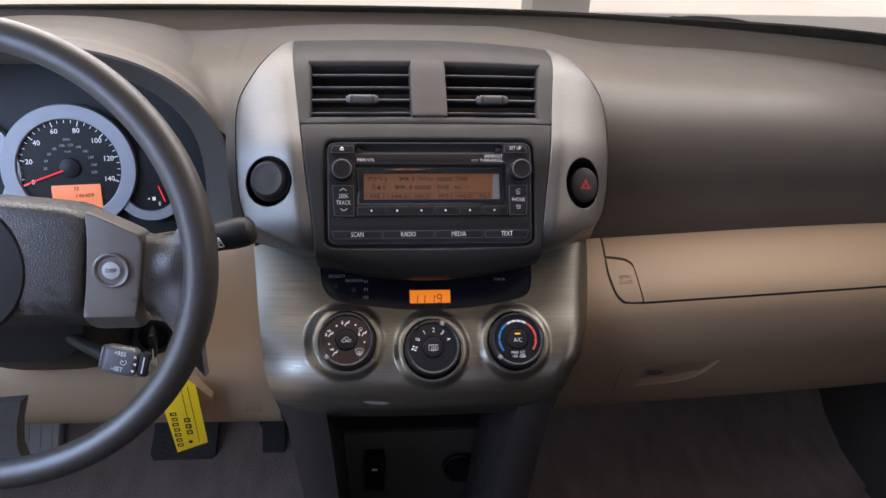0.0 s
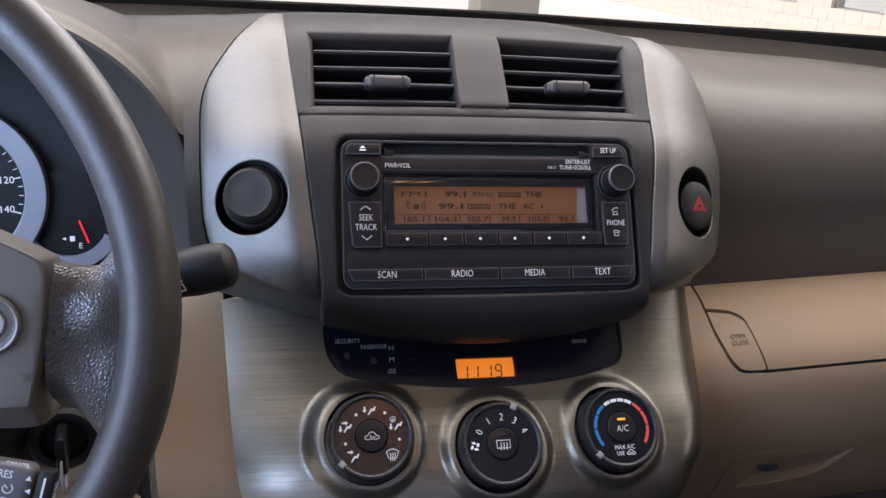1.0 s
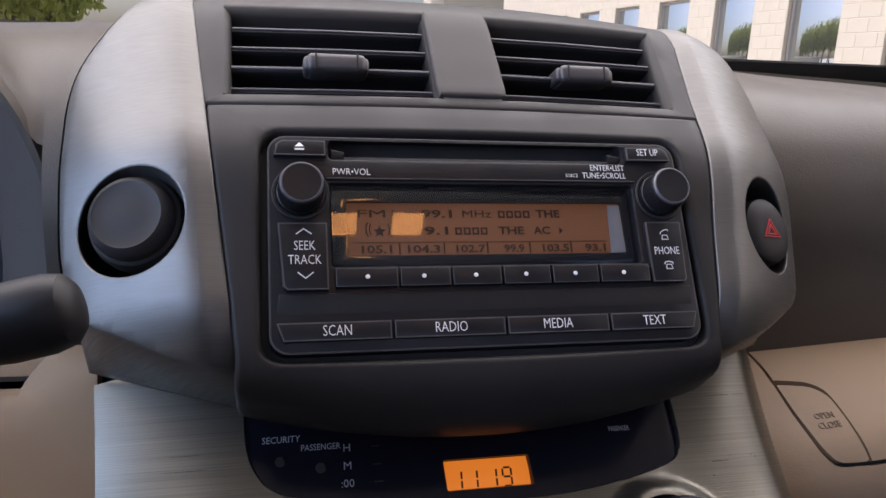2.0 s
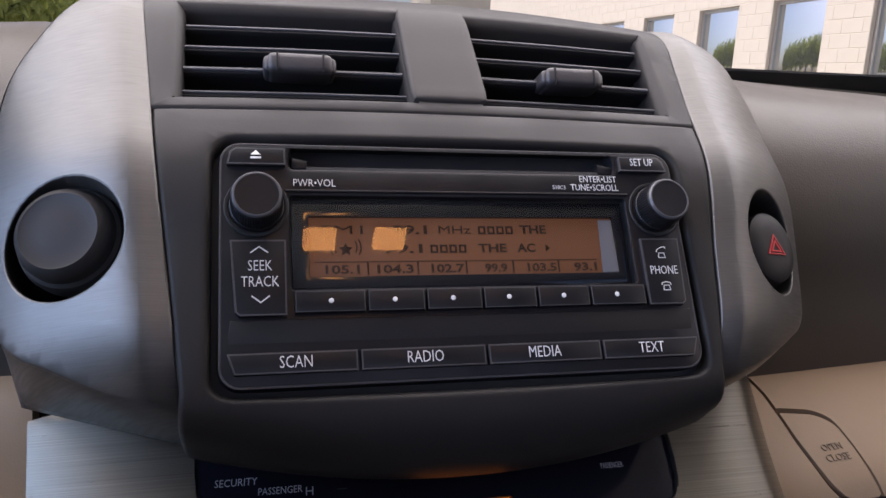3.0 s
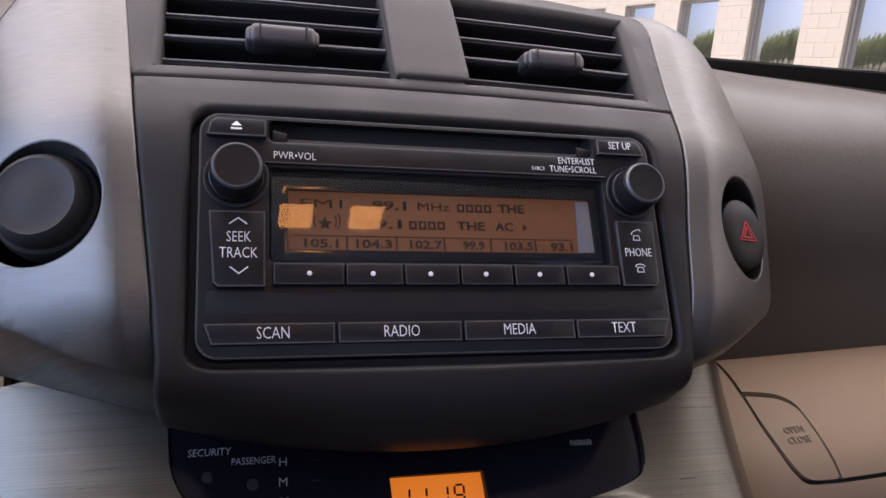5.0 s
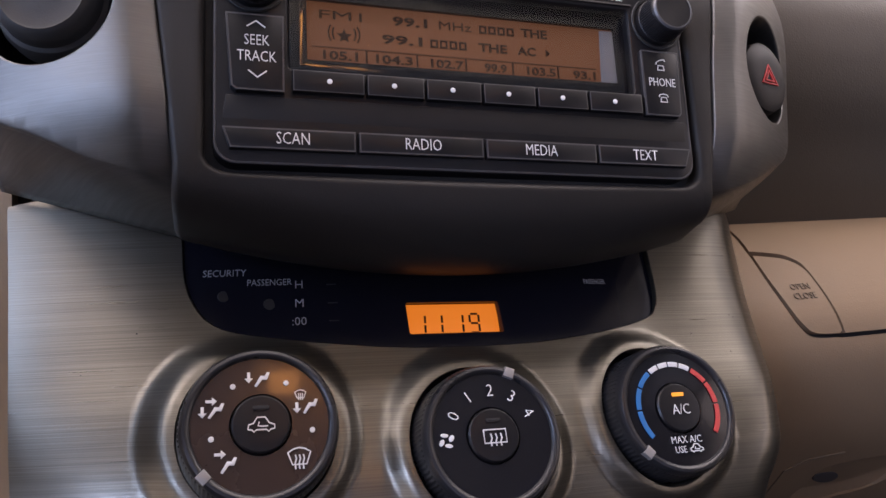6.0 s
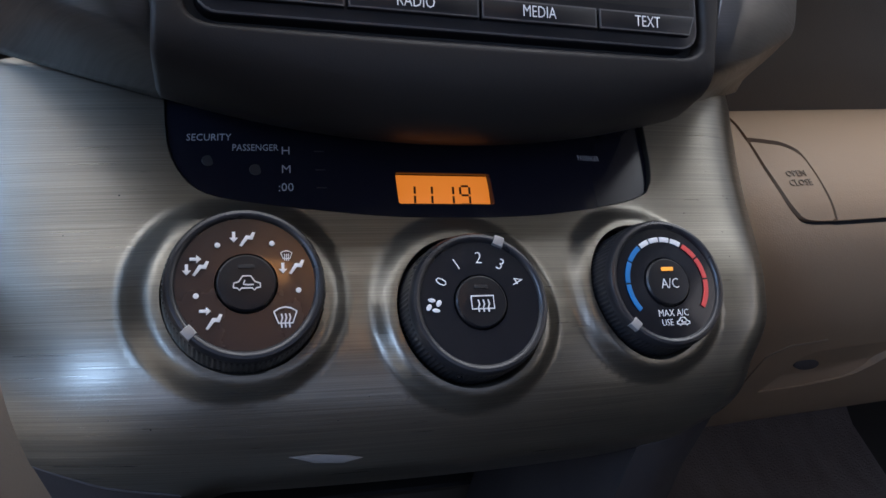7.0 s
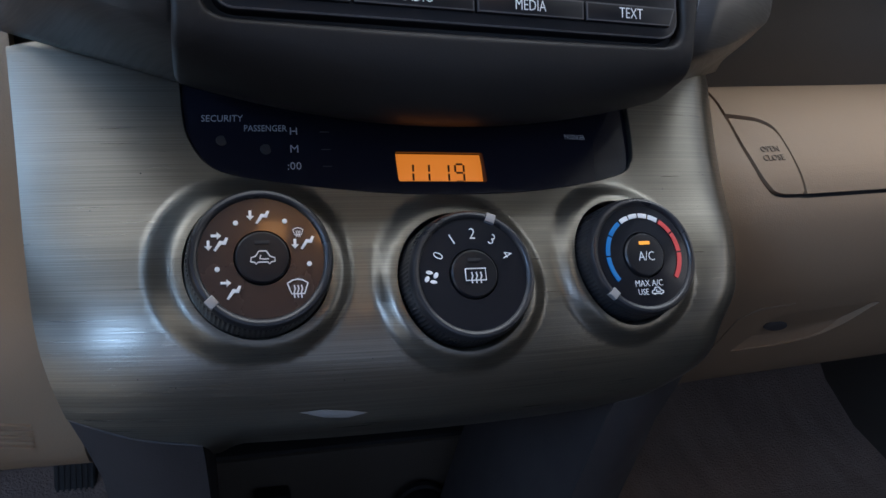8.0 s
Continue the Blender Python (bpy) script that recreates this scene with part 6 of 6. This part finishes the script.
part("wiper_sign", strokes([[(-0.0065, 0.0), (0.0005, 0.0), (0.001, -0.005), (-0.007, -0.005), (-0.0065, 0.0)], [(-0.005, -0.001), (-0.002, -0.006)]], 0.0006, flat(stm @ Matrix.Translation((0.0075, 0.0006, 0.0007)) @ Matrix.Scale(0.85, 4)), 0.0008), PRINT, stalk)

cruise = thing("cruise_lever", (-0.28, -0.1, 0.90), "dark grey cruise control lever with white lettering", "lever")
cm = pose(-0.2745, -0.115, 0.911, 66, 0, 0) @ Matrix.Rotation(radians(-13), 4, "Z") @ Matrix.Scale(0.80, 4)
part("paddle", merged(block((0.037, 0.031, 0.018), cm @ Matrix.Translation((-0.0045, 0, -0.001)), 0.0065, 4), block((0.006, 0.026, 0.014), cm @ Matrix.Translation((-0.0235, 0, -0.002)), 0.003, 2)), LEVERGREY, cruise)
part("arm", tube([cm @ Vector((-0.02, 0, -0.004)), cm @ Vector((-0.05, 0.004, -0.016)), cm @ Vector((-0.08, 0.006, -0.04))], [0.0065, 0.006, 0.006], 12), BLACK, cruise)
part("end_cap", block((0.011, 0.027, 0.013), cm @ Matrix.Translation((0.0205, 0, -0.001)), 0.003, 2), BLACK, cruise)
part("stripe", block((0.0014, 0.018, 0.0006), cm @ Matrix.Translation((0.0205, 0, 0.0057)), 0.0002), PRINT, cruise)
for t, x, y, h in (("+RES", -0.0045, 0.0085, 0.0048), ("–SET", -0.0050, -0.0085, 0.0048)):
    part("lettering", lettering(t, h, cm @ Matrix.Translation((x, y, 0.0083)), "CENTER", 0.85, 0.0001, 0, 0.00008), PRINT, cruise, sharp=80)
part("lettering", lettering("CANCEL", 0.0030, cm @ Matrix.Translation((0.002, 0.0145, 0.0045)) @ Matrix.Rotation(radians(-50), 4, "X"), "CENTER", 0.9, 0.0001), PRINT, cruise, sharp=80)
part("lettering", lettering("ON-OFF", 0.0026, cm @ Matrix.Translation((0.0268, 0, 0.001)) @ Matrix.Rotation(radians(60), 4, "Y") @ Matrix.Rotation(radians(-90), 4, "Z"), "CENTER", 0.9, 0.0001), PRINT, cruise, sharp=80)
dial_bars(cruise, cm @ Matrix.Translation((0, 0, 0.0083)), [[(0.0095, 0.0065), (0.0135, 0.0065), (0.0115, 0.0098)], [(0.0095, -0.0068), (0.0135, -0.0068), (0.0115, -0.0100)], [(0.0105, 0.0), (0.0140, 0.0018), (0.0140, -0.0018)]])
part("cruise_sign", strokes([[(0.0004 + 0.0030 * math.cos(radians(a)), 0.0030 * math.sin(radians(a))) for a in range(-200, 61, 20)], [(0.0004, 0.0), (-0.002, 0.002)]], 0.0007, flat(cm @ Matrix.Translation((0, 0, 0.0084)))), PRINT, cruise)

lockset = thing("ignition_lock", (-0.268, 0.0, 0.88), "black ignition lock with the key in it", "ignition lock")
im = pose(-0.272, -0.040, 0.885, 80, 0, 12)
part("barrel", lathe([(0.021, -0.05), (0.0205, 0.0), (0.018, 0.003), (0.014, 0.003), (0.013, -0.002), (0.0, -0.002)], im, 32), BLACK, lockset)
part("key_bow", block((0.006, 0.024, 0.026), im @ Matrix.Translation((0, 0, 0.014)), 0.0025), KEY, lockset)
part("key_ring", tube(spline([im @ Vector((0.0, -0.006 - 0.012 * math.cos(a) - 0.006, 0.020 + 0.012 * math.sin(a))) for a in [2 * math.pi * k / 10 for k in range(10)]], 3, True), 0.0008, 6), SATIN, lockset)
tag = thing("key_tag", (-0.258, -0.055, 0.83), "bright yellow key tag with black handwriting", "tag")
tgm = pose(-0.2535, -0.058, 0.834, 84, 0, 0) @ Matrix.Rotation(radians(5), 4, "Z") @ Matrix.Scale(0.87, 4)
card = part("card", slab([(-0.019, -0.030), (-0.0155, -0.088), (-0.006, -0.0855), (0.0215, -0.078), (0.0215, 0.0), (0.012, 0.012), (-0.012, 0.012), (-0.017, 0.0)], flat(tgm), 0.0014, 0.0003), YELLOW, tag)
part("writing_bars", merged(*[slab(rect(-0.0135 + 0.0006 * math.sin(3 * k), -0.080 + 0.0072 * k, -0.0065, -0.0755 + 0.0072 * k), flat(tgm @ Matrix.Translation((0, 0, 0.0003))), 0.0003, 0.0001, [rect(-0.0120, -0.0788 + 0.0072 * k, -0.0078, -0.0768 + 0.0072 * k)]) for k in range(7)], *[slab(rect(0.0005, -0.064 + 0.0085 * k, 0.0075, -0.0585 + 0.0085 * k), flat(tgm @ Matrix.Translation((0, 0, 0.0003))), 0.0003, 0.0001, [rect(0.002, -0.0625 + 0.0085 * k, 0.006, -0.060 + 0.0085 * k)]) for k in range(3)]), INK, card)
part("rules", strokes([[(0.0050, -0.06), (0.0050, 0.0)], [(0.0125, -0.076), (0.0125, 0.0)]], 0.0006, flat(tgm @ Matrix.Translation((0, 0, 0.0003)))), INK, card)
part("dot", slab(ellipse(0.0025, -0.0745, 0.0024, 0.0020, 14), flat(tgm @ Matrix.Translation((0, 0, 0.0003))), 0.0003, 0.0001), INK, card)

# ---- pedals ----
brake = thing("brake_pedal", (-0.365, 0.34, 0.40), "black rubber brake pedal with moulded ribs", "pedal")
bp = pose(-0.367, 0.300, 0.447, 58, 0, 0)
part("pad", slab([(-0.050, -0.036), (0.042, -0.036), (0.050, -0.030), (0.058, 0.036), (-0.046, 0.036), (-0.056, -0.026)], flat(bp), 0.016, 0.004), RUBBER, brake)
for k in range(7):
    for x in (-0.048, 0.018):
        part("rib", strokes([[(x, -0.030 + 0.0085 * k), (x + 0.013, -0.022 + 0.0085 * k), (x + 0.026, -0.030 + 0.0085 * k)]], 0.0028, flat(bp @ Matrix.Translation((0, 0, 0.0016))), 0.001), RUBBER, brake)
part("arm", tube([bp @ Vector((0, 0.0, -0.012)), bp @ Vector((0, 0.06, -0.03)), (-0.367, 0.42, 0.70)], [0.009, 0.01, 0.012], 10), BLACK, brake)
gas = thing("accelerator_pedal", (-0.225, 0.34, 0.40), "ribbed black accelerator pedal", "pedal")
gp = pose(-0.225, 0.303, 0.436, 62, 0, 0)
part("pad", slab(rect(-0.0195, -0.032, 0.0195, 0.034, 0.004), flat(gp), 0.012, 0.003), RUBBER, gas)
for k in range(7):
    part("rib", strokes([[(-0.016 + 0.0053 * k, -0.028), (-0.016 + 0.0053 * k, 0.030)]], 0.0022, flat(gp @ Matrix.Translation((0, 0, 0.0014))), 0.0008), RUBBER, gas)
part("arm", tube([gp @ Vector((-0.012, 0.02, -0.01)), gp @ Vector((-0.03, 0.05, -0.015)), (-0.27, 0.44, 0.66)], [0.009, 0.011, 0.012], 10), BLACK, gas)
rest = thing("foot_rest", (-0.60, 0.35, 0.40), "grey ribbed plastic foot rest", "foot rest")
rp = pose(-0.608, 0.300, 0.437, 52, 0, 0)
part("pad", slab(rect(-0.040, -0.07, 0.042, 0.055, 0.012), flat(rp), 0.02, 0.004), FOOTGREY, rest)
for k in range(4):
    part("rib", strokes([[(-0.025 + 0.018 * k, -0.05), (-0.025 + 0.018 * k, 0.045)]], 0.005, flat(rp @ Matrix.Translation((0, 0, 0.002))), 0.0015), FOOTGREY, rest)

# ---- wipers and bonnet outside ----
cowl = thing("cowl_panel", (0, 0.44, 1.05), "black plastic cowl below the windscreen", "cowl")
part("panel", sheet([[Vector((-0.72 + 1.44 * i / 24, 0.43 + 0.06 * j - 0.10 * ((-0.72 + 1.44 * i / 24) / 0.7) ** 2, 1.071 - 0.012 * j - 0.02 * ((-0.72 + 1.44 * i / 24) / 0.7) ** 2)) for i in range(25)] for j in range(3)], (0, 0, -0.01)), BLACK, cowl)


def wiper(points, label):
    w = thing("wiper", points[0], label, "wiper", "windscreen wipers")
    part("arm", tube(spline(points, 6), 0.006, 10), BLACK, w)
    a, b = Vector(points[0]), Vector(points[-1])
    part("blade", block(((b - a).length * 0.7, 0.01, 0.014), Matrix.Translation(a.lerp(b, 0.55) + Vector((0, 0, 0.006))) @ (b - a).to_track_quat("X", "Z").to_matrix().to_4x4(), 0.003), RUBBER, w)
    part("pivot", lathe([(0.016, -0.01), (0.016, 0.006), (0.011, 0.012), (0, 0.013)], Matrix.Translation(a), 20), BLACK, w)


wiper([(0.525, 0.372, 1.091), (0.46, 0.387, 1.103), (0.395, 0.396, 1.105), (0.345, 0.40, 1.098)], "black windscreen wiper resting on the lower glass")
wiper([(-0.08, 0.43, 1.087), (-0.2, 0.42, 1.087), (-0.34, 0.40, 1.083)], "black windscreen wiper resting on the lower glass")


# ---- fine dust on the pewter panel ----
rng = random.Random(7)
specks = []
for _ in range(70):
    u, v = rng.uniform(-0.168, 0.15), rng.uniform(-0.195, -0.09)
    if min(math.hypot(u - a, v - b) for a, b in KNOBS) < 0.036 or (abs(u) < 0.118 and v > -0.122):
        continue
    r = rng.uniform(0.00012, 0.00032)
    specks.append(slab(ellipse(u, v, r * 1.3, r, 7), lambda p, q, d: climate_at(p, q, d - 0.00012), 0.0002, 0.00003))
dust = part("dust_specks", merged(*specks), INK, panel, "fine dark dust specks")
tagged(dust, "fine dark dust specks", kind="stuff")
